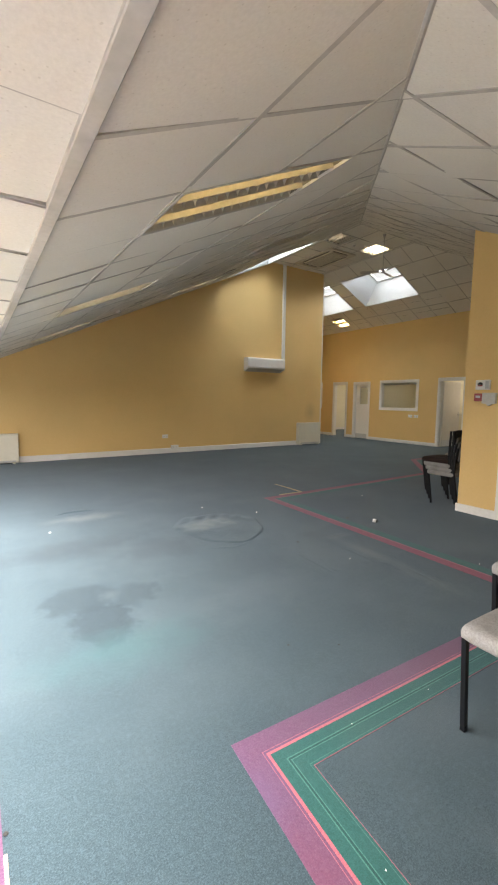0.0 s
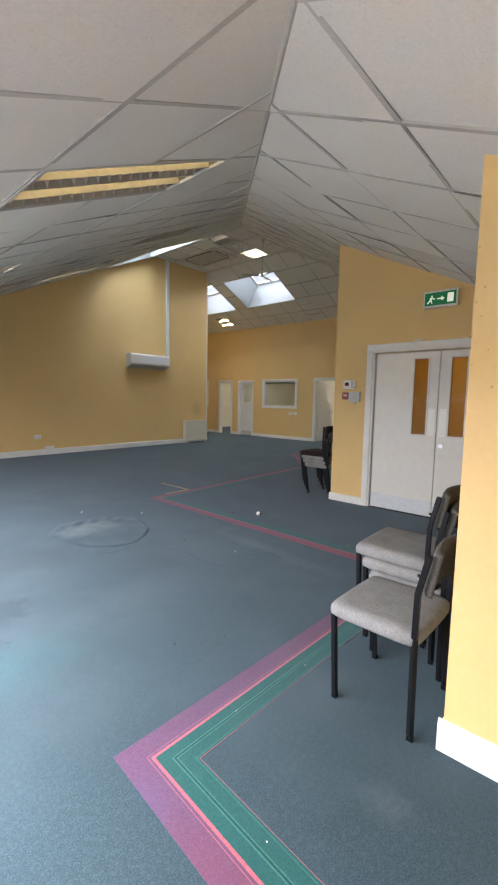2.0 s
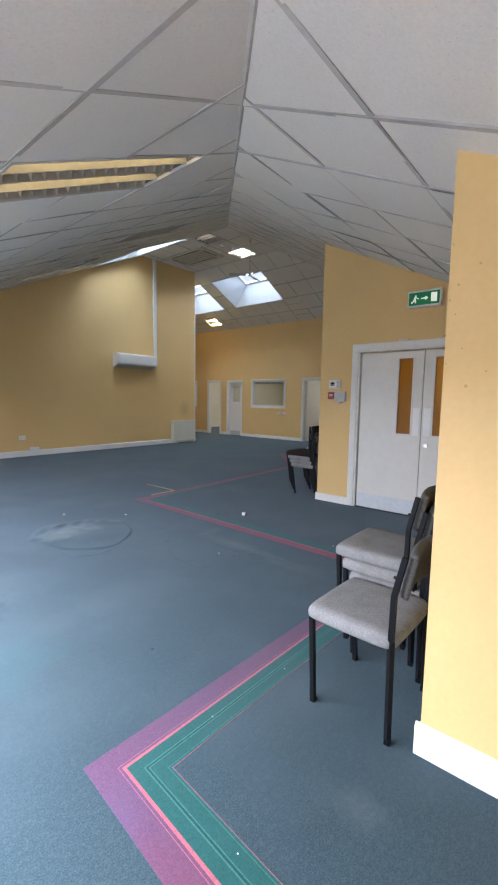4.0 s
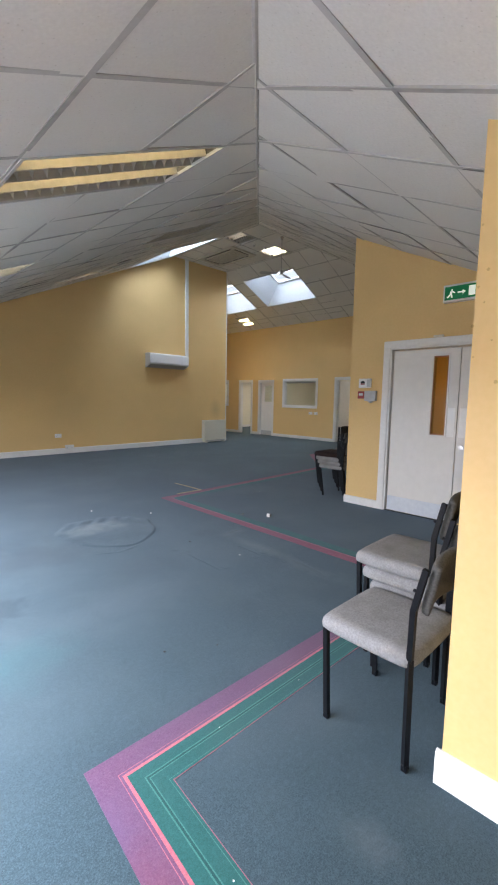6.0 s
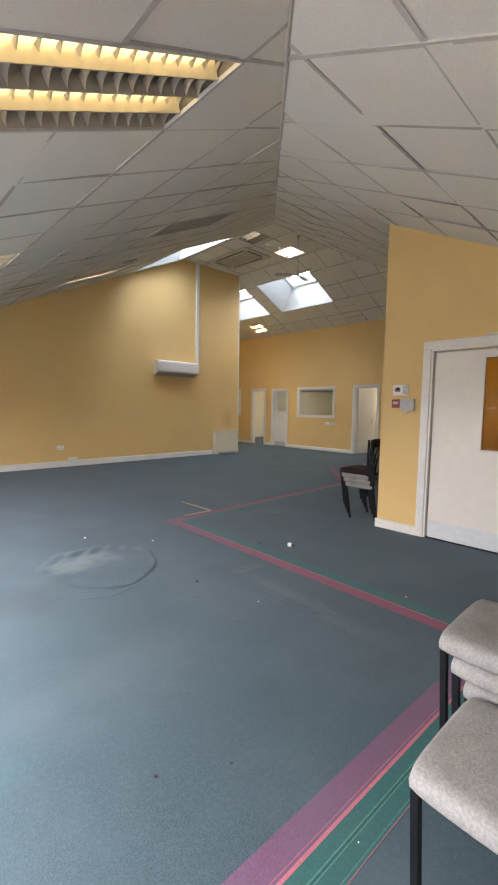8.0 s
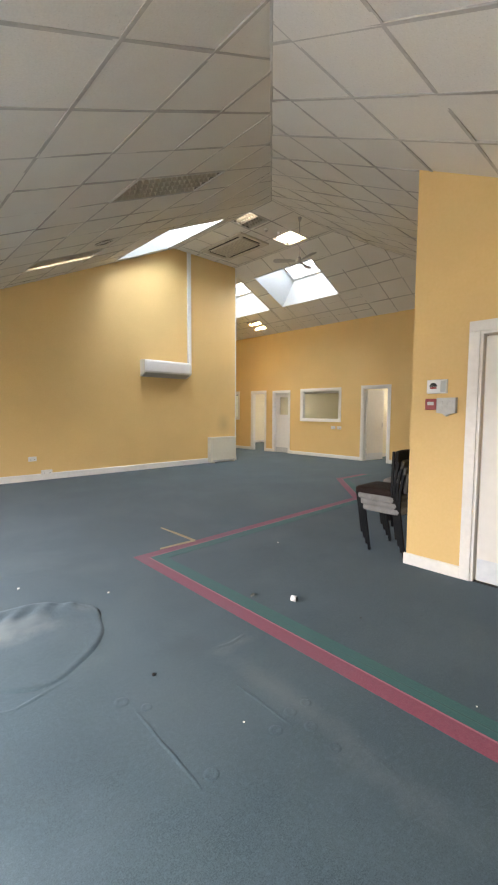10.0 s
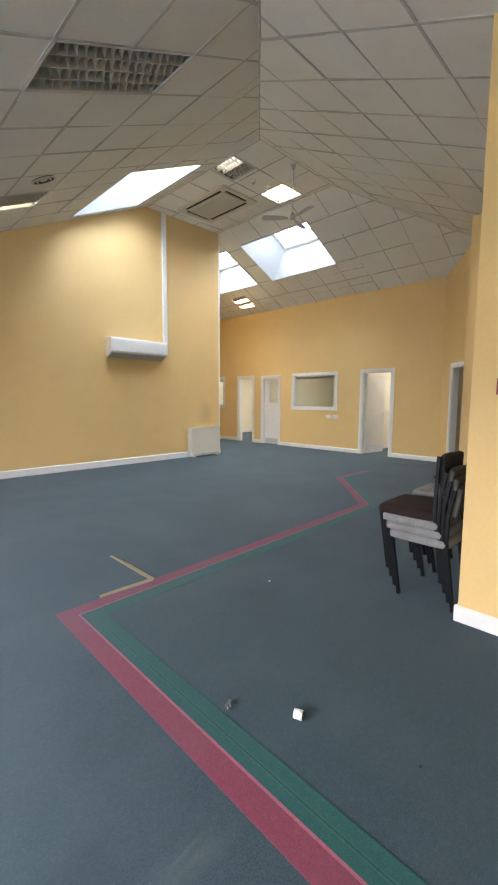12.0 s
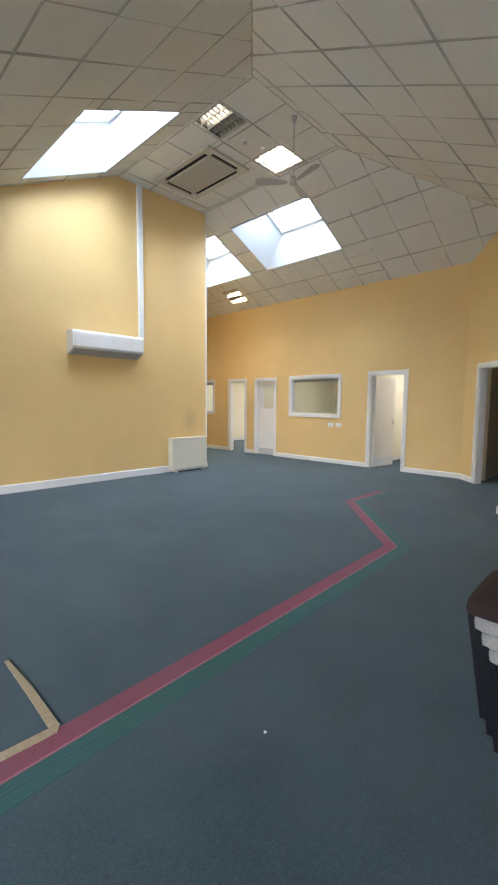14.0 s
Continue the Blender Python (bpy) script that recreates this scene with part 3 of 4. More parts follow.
door_frame("door_frame_5", Matrix.Translation((XD, DD[1], 0)) @ Matrix.Rotation(radians(-90), 4, "Z"), DD[1] - DD[0], 2.03, 0.075, 0.3)


def lever(parent, x, y, z, side=-1):
    bm = bmesh.new()
    rod(bm, (x, y, z), (x, y + side * 0.045, z), 0.009)
    rod(bm, (x, y + side * 0.045, z), (x - 0.1, y + side * 0.045, z), 0.008)
    box(bm, x - 0.02, y + (side - 1) * 0.004, z - 0.07, x + 0.02, y + (side + 1) * 0.004, z + 0.07, 0.002)
    return part("door_handle", bm, STEEL, parent, "steel lever handle", True)


# closed door with a glazed upper panel
dw = D2[1] - D2[0] - 0.06
d = tagged(new("door_2"), "closed white door with an obscured glass upper pane", "door", kind="structure")
d.matrix_world = far_pose(D2[1] - 0.03)
bm = bmesh.new()
for r in ((0, 0.006, dw, 1.25), (0, 1.25, 0.16, 1.97), (dw - 0.02, 1.25, dw, 1.97), (0.16, 1.86, dw - 0.02, 1.97)):
    box(bm, r[0], 0.07, r[1], r[2], 0.11, r[3])
leaf = part("leaf", bm, DOORPAINT, d)
part("pane", one(0.16, 0.085, 1.25, dw - 0.02, 0.09, 1.86), GLASS, leaf)
part("glazing_bead", box(box(one(0.155, 0.062, 1.24, dw - 0.015, 0.07, 1.26), 0.155, 0.062, 1.85, dw - 0.015, 0.07, 1.87), 0.15, 0.062, 1.24, 0.165, 0.07, 1.87), WHITE, leaf)
part("kick_plate", one(0.01, 0.066, 0.01, dw - 0.01, 0.0698, 0.17), GREYPLASTIC, leaf, "grey kick plate")

# door that stands open into its room
d = tagged(new("door_3"), "white door standing wide open into a back room", "door", kind="structure")
d.matrix_world = Matrix.Translation((XF + 0.1, D3[1] - 0.03, 0)) @ Matrix.Rotation(radians(-8), 4, "Z")
leaf = part("leaf", one(0, -0.04, 0.008, 0.75, 0, 1.99, 0.002), DOORPAINT, d)
part("kick_plate", one(0.01, -0.044, 0.015, 0.74, -0.0402, 0.2), KICK, leaf, "pale grey kick plate")
lever(leaf, 0.69, -0.04, 1.0)

# double doors
leafw = (DD[1] - DD[0] - 0.07) / 2
for k in range(2):
    d = tagged(new("door_5" if k == 0 else "door_6"), "closed white fire door leaf with a narrow glazed slot", "door", group="double doors", kind="structure")
    d.matrix_world = Matrix.Translation((XD + 0.035, DD[1] - 0.035 - k * leafw, 0)) @ Matrix.Rotation(radians(-90), 4, "Z")
    a0, a1 = (leafw - 0.298, leafw - 0.122) if k == 0 else (0.122, 0.298)
    g = 0.005
    bm = bmesh.new()
    for r in ((g, 0.008, a0, 1.985), (a1, 0.008, leafw - g, 1.985), (a0, 0.008, a1, 0.99), (a0, 1.91, a1, 1.985)):
        box(bm, r[0], 0, r[1], r[2], 0.044, r[3])
    leaf = part("leaf", bm, DOORPAINT, d)
    part("pane", one(a0, 0.019, 0.99, a1, 0.025, 1.91), LOBBYTINTGLASS, leaf)
    bm = bmesh.new()
    for r in ((a0 - 0.012, 0.978, a0 + 0.006, 1.922), (a1 - 0.006, 0.978, a1 + 0.012, 1.922), (a0 + 0.006, 0.978, a1 - 0.006, 0.996), (a0 + 0.006, 1.904, a1 - 0.006, 1.922)):
        box(bm, r[0], -0.008, r[1], r[2], 0.018, r[3], 0.002)
    part("glazing_bead", bm, DOORPAINT, leaf)
    bm = bmesh.new()
    for r in ((a0 + 0.0065, 0.997, a0 + 0.014, 1.903), (a1 - 0.014, 0.997, a1 - 0.0065, 1.903), (a0 + 0.014, 0.997, a1 - 0.014, 1.01), (a0 + 0.014, 1.89, a1 - 0.014, 1.903)):
        box(bm, r[0], 0.002, r[1], r[2], 0.018, r[3])
    part("inner_bead", bm, TIMBER, leaf, "varnished hardwood bead")
    px = leafw - 0.105 if k == 0 else 0.025
    part("push_plate", one(px, -0.004, 0.985, px + 0.08, -0.0002, 1.315, 0.001), PLATEWHITE, leaf, "white push plate")
    part("kick_plate", one(0.01, -0.003, 0.012, leafw - 0.01, -0.0002, 0.19), KICK, leaf, "pale blue-grey kick plate")
    if k:
        bm = bmesh.new()
        rod(bm, (0.065, -0.01, 0.875), (0.065, 0.0, 0.875), 0.026, 20)
        part("lock_cover", bm, STEEL, leaf, "round steel lock cover")
bm = one(XD - 0.025, 2.13, 2.108, XD, 2.24, 2.13, 0.004)
tagged(finish("door_contact", bm, IVORY), "small ivory plastic contact box above the door", "door contact")

# dark strip laid in to draw the shaded gap below the leaves
structure("threshold", one(XD + 0.004, DD[0] + 0.03, 0.0, XD + 0.08, DD[1] - 0.03, 0.006), GAPSHADE, "dark strip painting the shade in the gap under the double doors", "threshold")

# internal windows
def inner_window(name, y0, y1, z0, z1):
    w = tagged(new(name), "white-framed internal window with a drawn-up blind", "window", kind="structure")
    w.matrix_world = far_pose(y1)
    wd = y1 - y0
    bm = bmesh.new()
    for r in ((0, z0, 0.025, z1), (wd - 0.025, z0, wd, z1), (0.025, z0, wd - 0.025, z0 + 0.025), (0.025, z1 - 0.025, wd - 0.025, z1)):
        box(bm, r[0], -0.004, r[1], r[2], 0.12, r[3])
    part("lining", bm, WHITE, w)
    for r in ((-T, z0 - T, 0.008, z1 + T), (wd - 0.008, z0 - T, wd + T, z1 + T), (0.008, z0 - T, wd - 0.008, z0 + 0.008), (0.008, z1 - 0.008, wd - 0.008, z1 + T)):
        part("architrave", one(r[0], -0.022, r[1], r[2], -0.002, r[3], 0.005, 2), WHITE, w)
    part("pane", one(0.025, 0.05, z0 + 0.025, wd - 0.025, 0.056, z1 - 0.025), GLASS, w)
    part("blind_box", one(0.03, 0.065, z1 - 0.09, wd - 0.03, 0.11, z1 - 0.03, 0.004), GREYPLASTIC, w, "grey blind box")
    return w


inner_window("window_7", *WN, 1.14, 2.02)
inner_window("window_8", *WA, 1.13, 2.03)


# ---- ceiling fittings ----
def slope_pose(x, y, height):
    return Matrix.Translation((x, y, height(x, y))) @ Matrix.Rotation(-math.atan(height(1, 0) - height(0, 0)), 4, "Y")


def troffer(rect, height, rows, cells, lit, tube, label, across=False):
    """A recessed fluorescent fitting with a parabolic louvre; lit: which tubes burn."""
    x0, x1, y0, y1 = rect
    slope = height(1, 0) - height(0, 0)
    lx, ly = (x1 - x0) * math.hypot(1, slope), y1 - y0
    f = thing("ceiling_light", label, "ceiling light", "recessed ceiling lights")
    f.matrix_world = slope_pose((x0 + x1) / 2, (y0 + y1) / 2, height)
    if across:                                      # tubes run along y
        f.matrix_world = f.matrix_world @ Matrix.Rotation(radians(90), 4, "Z")
        lx, ly = ly, lx
    a, b = lx / 2, ly / 2
    bm = bmesh.new()
    for r in ((-a, -b, -a + 0.016, b), (a - 0.016, -b, a, b), (-a + 0.016, -b, a - 0.016, -b + 0.016), (-a + 0.016, b - 0.016, a - 0.016, b)):
        box(bm, r[0], r[1], -0.004, r[2], r[3], 0.012)
    part("frame", bm, GREYPLASTIC, f)
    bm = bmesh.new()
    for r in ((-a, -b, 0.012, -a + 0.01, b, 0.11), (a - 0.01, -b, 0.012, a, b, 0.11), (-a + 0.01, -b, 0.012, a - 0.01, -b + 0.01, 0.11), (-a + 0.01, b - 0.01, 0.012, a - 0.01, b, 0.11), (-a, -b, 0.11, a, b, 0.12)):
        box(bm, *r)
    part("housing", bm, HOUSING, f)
    a, b = a - 0.018, b - 0.018
    for k in range(rows + 1):                       # long reflectors
        bm = bmesh.new()
        y = -b + 2 * b * k / rows
        w = 0.019
        prism(bm, [(-a, y - w, 0.108), (-a, y + w, 0.108), (-a, y + 0.003, 0.004), (-a, y - 0.003, 0.004)], (2 * a, 0, 0))
        part("reflector", bm, LOUVRE, f, "bright aluminium reflector rib")
    for k in range(cells + 1):                      # scalloped cross blades
        bm = bmesh.new()
        x = -a + 2 * a * k / cells
        for j in range(rows):
            ya, yb = -b + 2 * b * j / rows + 0.004, -b + 2 * b * (j + 1) / rows - 0.004
            n = 6
            for i in range(n):
                u, v = ya + (yb - ya) * i / n, ya + (yb - ya) * (i + 1) / n
                def low(y):
                    s = (y - ya) / (yb - ya) * 2 - 1
                    return (0.034 if lit == "all" or j in lit else 0.006) + (0.018 if lit == "all" or j in lit else 0.030) * (1 - s * s)
                vs = [bm.verts.new(p) for p in ((x - 0.001, u, low(u)), (x + 0.001, u, low(u)), (x + 0.009, u, 0.056), (x - 0.009, u, 0.056),
                                                (x - 0.001, v, low(v)), (x + 0.001, v, low(v)), (x + 0.009, v, 0.056), (x - 0.009, v, 0.056))]
                for q in ((0, 1, 5, 4), (1, 2, 6, 5), (3, 0, 4, 7)):
                    bm.faces.new([vs[w] for w in q])
        part("louvre_blade", bm, LOUVRE, f, "scalloped aluminium louvre blade")
    for j in range(rows):
        y = -b + 2 * b * (j + 0.5) / rows
        bm = bmesh.new()
        rod(bm, (-a + 0.02, y, 0.083), (a - 0.02, y, 0.083), 0.013, 12)
        part("tube", bm, tube if lit == "all" or j in lit else TUBE_OFF, f, "", True)
    return f


for k, rect in enumerate(TROFFER):
    lit = {0: (0, 2), 1: (0, 2), 2: (0, 2), 3: (), 4: (3,)}[k]
    troffer(rect, zl, 4, 16, lit, TUBE_PALE if k else TUBE_ON, "unlit recessed fluorescent fitting with a louvre" if not lit else "recessed fluorescent fitting with glowing yellow louvre")
troffer(FLAT1, zh, 4, 7, (2, 3), TUBE_LOW, "partly lit square recessed fitting with a louvre", True)
troffer(FLAT2, zh, 4, 6, "all", TUBE_COOL, "lit square recessed fluorescent fitting", True)
troffer(FAR1, zf, 4, 6, (0, 2), TUBE_WARM, "lit square recessed fitting on the sloping ceiling", True)

# air conditioning cassette
c = thing("ceiling_cassette", "grey-white air conditioning cassette with dark slots in the ceiling", "air conditioner")
c.matrix_world = Matrix.Translation((8.55, 9.22, H))
a, b = 0.45, 0.715
bm = bmesh.new()
e, g = 0.075, 0.165                                  # margins outside and inside the slots
for q in ((-a, -b, -a + e, b), (a - e, -b, a, b), (-a + e, -b, a - e, -b + e), (-a + e, b - e, a - e, b), (-a + g, -b + g, a - g, b - g),
          (-a + e, -b + e, -a + g, -b + g), (a - g, -b + e, a - e, -b + g), (-a + e, b - g, -a + g, b - e), (a - g, b - g, a - e, b - e)):
    box(bm, q[0], q[1], -0.04, q[2], q[3], 0.0, 0.003)
part("panel", bm, CASSETTE, c)
part("slot_recess", one(-a + 0.03, -b + 0.04, -0.012, a - 0.03, b - 0.04, -0.002), DARK, c, "dark air slots")
for y in np.linspace(-b + 0.21, b - 0.21, 20):
    part("grille_slat", one(-a + 0.19, y - 0.014, -0.0425, a - 0.19, y + 0.014, -0.0402), GRILLE, c)

# ceiling fan
f = thing("ceiling_fan", "three-bladed grey metal ceiling fan on a long rod, at rest", "ceiling fan")
f.matrix_world = Matrix.Translation((8.515, 7.19, H))
bm = bmesh.new()
bmesh.ops.create_cone(bm, cap_ends=True, segments=20, radius1=0.025, radius2=0.04, depth=0.07, matrix=Matrix.Translation((0, 0, -0.035)))
part("canopy", bm, FANGREY, f, "", True)
bm = bmesh.new()
rod(bm, (0, 0, -0.07), (0, 0, -0.78), 0.008)
part("rod", bm, FANGREY, f, "", True)
bm = bmesh.new()
bmesh.ops.create_cone(bm, cap_ends=True, segments=24, radius1=0.05, radius2=0.03, depth=0.09, matrix=Matrix.Translation((0, 0, -0.82)))
part("motor", bm, FANGREY, f, "", True)
for k, ang in enumerate((135, 15, 255)):
    bm = bmesh.new()
    prism(bm, [(0.08, -0.022, 0), (0.2, -0.05, 0), (0.46, -0.07, 0), (0.51, -0.05, 0), (0.525, 0.0, 0), (0.51, 0.055, 0), (0.46, 0.075, 0), (0.2, 0.055, 0), (0.08, 0.022, 0)], (0, 0, 0.006))
    bmesh.ops.transform(bm, matrix=Matrix.Translation((0, 0, -0.85)) @ Matrix.Rotation(radians(ang), 4, "Z") @ Matrix.Rotation(radians(12), 4, "X"), verts=bm.verts[:])
    part("blade", bm, FANGREY, f)

def detector(x, y, height, r=0.055):
    dt = thing("smoke_detector", "small round white smoke detector on the ceiling", "smoke detector", "detectors")
    dt.matrix_world = slope_pose(x, y, height)
    bm = bmesh.new()
    bmesh.ops.create_cone(bm, cap_ends=True, segments=24, radius1=r * 0.75, radius2=r, depth=0.03, matrix=Matrix.Translation((0, 0, -0.015)))
    part("base", bm, PLASTIC, dt, "", True)
    bm = bmesh.new()
    bmesh.ops.create_cone(bm, cap_ends=True, segments=24, radius1=r * 0.45, radius2=r * 0.6, depth=0.025, matrix=Matrix.Translation((0, 0, -0.0425)))
    part("sensor", bm, GREYPLASTIC, dt, "", True)


detector(8.41, 8.03, zh)
detector(8.74, 7.96, zh, 0.04)
detector(2.6, 8.3, zl)
bm = bmesh.new()
for r0, r1 in ((0.15, 0.12), (0.095, 0.07), (0.045, 0.0)):
    ring = []
    for r in (r0, r1):
        ring.append([bm.verts.new((r * math.cos(k * math.tau / 32), r * math.sin(k * math.tau / 32), -0.012 if r == r0 else -0.02)) for k in range(32)] if r else None)
    for k in range(32):
        j = (k + 1) % 32
        if ring[1]:
            bm.faces.new((ring[0][k], ring[0][j], ring[1][j], ring[1][k]))
    if not ring[1]:
        bm.faces.new(ring[0])
v = thing("ceiling_diffuser", "round grey air diffuser in the sloping ceiling", "air vent")
v.matrix_world = slope_pose(4.75, 7.95, zl)
part("rings", bm, GREYPLASTIC, v)
bm = bmesh.new()
rod(bm, (0, 0, -0.006), (0, 0, -0.002), 0.14, 32)
part("backing", bm, DARK, v)


# ---- fittings on the walls ----
def storage_heater(x0, x1, h):
    s = thing("storage_heater", "ivory metal storage heater standing on small feet against the wall", "heater", "heaters")
    s.matrix_world = Matrix.Translation((x0, YL - 0.018, 0))
    w, d = x1 - x0, 0.15
    part("body", one(0, -d, 0.035, w, 0, h - 0.018, 0.008, 2), IVORY, s)
    part("lid", one(-0.006, -d - 0.006, h - 0.017, w + 0.006, 0, h, 0.006, 2), IVORY, s, "ivory top plate")
    part("outlet_grille", one(0.06, -d - 0.004, 0.042, w - 0.06, -d + 0.001, 0.075, 0.002), GREYPLASTIC, s)
    for x in (0.06, w - 0.12):
        part("foot", one(x, -d - 0.02, 0, x + 0.05, -0.01, 0.034, 0.004), IVORY, s)
    return s


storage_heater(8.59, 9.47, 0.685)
storage_heater(0.02, 1.03, 0.625)

ac = thing("air_conditioner", "white wall-mounted air conditioning unit", "air conditioner")
ac.matrix_world = Matrix.Translation((6.65, YL, 2.2))
prof = [(0, -0.03), (-0.15, 0.03), (-0.212, 0.058), (-0.235, 0.09), (-0.235, 0.30), (-0.225, 0.335), (-0.19, 0.352), (0, 0.352)]
bm = bmesh.new()
prism(bm, [(0.03, y, z) for y, z in prof], (1.22, 0, 0))
bmesh.ops.bevel(bm, geom=[e for e in bm.edges if abs(e.verts[0].co.x - e.verts[1].co.x) < 1e-5], offset=0.006, segments=2, affect="EDGES")
part("casing", bm, PLASTIC, ac)
for x in (0.0, 1.252):
    bm = bmesh.new()
    prism(bm, [(x, y * 0.985, z * 0.99 + 0.001) for y, z in prof], (0.029, 0, 0))
    part("end_cap", bm, PLASTIC, ac)
# flap widened over the underside; its grey carries the shade there
bm = bmesh.new()
prism(bm, [(0.035, -0.01, -0.031), (0.035, -0.205, 0.05), (0.035, -0.205, 0.054), (0.035, -0.01, -0.0265)], (1.205, 0, 0))
part("outlet_flap", bm, speckled("flap_shade_grey", (0.40, 0.40, 0.39), (0.46, 0.46, 0.45), 20, 0.5, relief=0), ac, "air outlet flap over the underside, its shade put into the grey")
bm = one(0, -0.055, 0, 0.095, 0, H - 2.555, 0.004)
t = tagged(finish("pipe_trunking", bm, PLASTIC), "white plastic trunking rising to the ceiling", "trunking")
t.matrix_world = Matrix.Translation((7.965, YL, 2.555))


def socket_plate(name, m, w, h, d, label, switches):
    s = thing(name, label, "socket", "sockets and switches")
    s.matrix_world = m
    part("plate", one(-w / 2, -d, -h / 2, w / 2, 0, h / 2, 0.004, 2), PLASTIC, s)
    for k in range(switches):
        x = (k - (switches - 1) / 2) * w / 2
        part("switch", one(x - 0.012, -d - 0.004, 0.005, x + 0.012, -d + 0.001, 0.03, 0.002), PLASTIC, s)
        part("pin_hole", one(x - 0.006, -d - 0.001, -0.02, x + 0.006, -d + 0.001, -0.008), DARK, s)


socket_plate("wall_socket", Matrix.Translation((4.3, YL, 0.43)), 0.15, 0.09, 0.02, "white double wall socket on the yellow wall", 2)
socket_plate("floor_socket", Matrix.Translation((4.55, YL - 0.003, 0.155)), 0.2, 0.085, 0.05, "white surface socket box at the skirting", 2)
for y in (8.84, 8.63):
    socket_plate("wall_socket", far_pose(y) @ Matrix.Translation((0, 0, 0.905)), 0.15, 0.09, 0.015, "white double socket under the internal window", 2)



def on_door_wall(y, z):
    return Matrix.Translation((XD, y, z)) @ Matrix.Rotation(radians(-90), 4, "Z")


p = thing("alarm_sounder", "white alarm box with a dark red half-round mark and grille", "alarm")
p.matrix_world = on_door_wall(3.154, 1.542)
part("case", one(0, -0.035, 0, 0.169, 0, 0.118, 0.008, 2), PLASTIC, p)
bm = bmesh.new()
prism(bm, [(0.058 + 0.032 * math.cos(radians(a)), -0.0355, 0.058 + 0.032 * math.sin(radians(a))) for a in range(0, 181, 15)], (0, -0.002, 0))
part("dark_mark", bm, DARK, p)
part("red_mark", one(0.03, -0.0375, 0.04, 0.086, -0.0352, 0.056), REDPLASTIC, p)
part("grille", one(0.118, -0.037, 0.012, 0.16, -0.0352, 0.106), GREYPLASTIC, p)
p = thing("fire_call_point", "red break-glass fire alarm call point", "alarm")
p.matrix_world = on_door_wall(3.159, 1.404)
part("case", one(0, -0.04, 0, 0.094, 0, 0.094, 0.005, 2), REDPLASTIC, p)
part("glass_plate", one(0.02, -0.042, 0.04, 0.074, -0.0402, 0.068), GREYPLASTIC, p)
p = thing("alarm_keypad", "pale grey alarm keypad with a pointed lower edge", "keypad")
p.matrix_world = on_door_wall(3.06, 1.35)
bm = bmesh.new()
prism(bm, [(0, -0.045, 0.03), (0.05, -0.045, 0.022), (0.078, -0.045, 0.0), (0.105, -0.045, 0.022), (0.153, -0.045, 0.03), (0.153, -0.045, 0.155), (0, -0.045, 0.155)], (0, 0.045, 0))
part("case", bm, GREYPLASTIC, p)
for i in range(3):
    for j in range(2):
        part("key_pad", one(0.025 + i * 0.04, -0.049, 0.055 + j * 0.045, 0.05 + i * 0.04, -0.0452, 0.08 + j * 0.045, 0.001), GREYPLASTIC, p)

e = thing("exit_sign", "lit green emergency exit sign with arrow in a white case", "exit sign")
e.matrix_world = on_door_wall(2.145, 2.462)
part("case", one(0, -0.07, 0, 0.37, 0, 0.185, 0.006, 2), WHITE, e)
part("face", one(0.018, -0.073, 0.022, 0.352, -0.0702, 0.163), GREEN, e, "green sign face")
bm = bmesh.new()
for r in ((0.15, 0.085, 0.205, 0.099),):
    box(bm, r[0], -0.0755, r[1], r[2], -0.0732, r[3])
prism(bm, [(0.2, -0.0755, 0.068), (0.232, -0.0755, 0.092), (0.2, -0.0755, 0.116)], (0, 0.0022, 0))
part("arrow", bm, SIGNWHITE, e)
part("door_mark", one(0.262, -0.0755, 0.045, 0.325, -0.0732, 0.142), SIGNWHITE, e)
bm = bmesh.new()
for q in (((0.085, 0.118), (0.1, 0.118), (0.1, 0.133), (0.085, 0.133)), ((0.07, 0.075), (0.09, 0.07), (0.1, 0.112), (0.075, 0.112)), ((0.04, 0.05), (0.05, 0.042), (0.085, 0.075), (0.07, 0.08)),
          ((0.09, 0.045), (0.102, 0.045), (0.095, 0.075), (0.08, 0.075)), ((0.1, 0.1), (0.125, 0.085), (0.127, 0.095), (0.1, 0.113))):
    prism(bm, [(x, -0.0755, z) for x, z in q], (0, 0.0022, 0))
part("pictogram", bm, SIGNWHITE, e)

# tack marks on the wall end
rng = random.Random(8)
for y, z, r in ((0.765, 1.80, 0.008), (0.79, 1.94, 0.006), (0.80, 1.63, 0.009), (0.72, 1.45, 0.011), (0.79, 1.53, 0.006), (0.77, 1.70, 0.005), (0.70, 1.86, 0.007), (0.74, 1.58, 0.005), (0.80, 0.97, 0.004), (0.66, 1.5, 0.006), (0.6, 1.7, 0.007), (0.79, 1.75, 0.007)):
    bm = bmesh.new()
    r *= 0.65
    ring = [bm.verts.new((XP - 0.002 - rng.uniform(0, 0.001), y + r * rng.uniform(0.7, 1.2) * math.cos(k * math.tau / 9), z + r * rng.uniform(0.7, 1.2) * math.sin(k * math.tau / 9))) for k in range(9)]
    f = bm.faces.new(ring)
    bmesh.ops.extrude_face_region(bm, geom=[f])
    tagged(finish("tack_mark", bm, speckled("old_tack", (0.53, 0.36, 0.14), (0.58, 0.40, 0.16), 300, 0.8) if "old_tack" not in bpy.data.materials else bpy.data.materials["old_tack"]),
           "brown dab of old putty on the yellow wall", "wall mark", "tack marks")


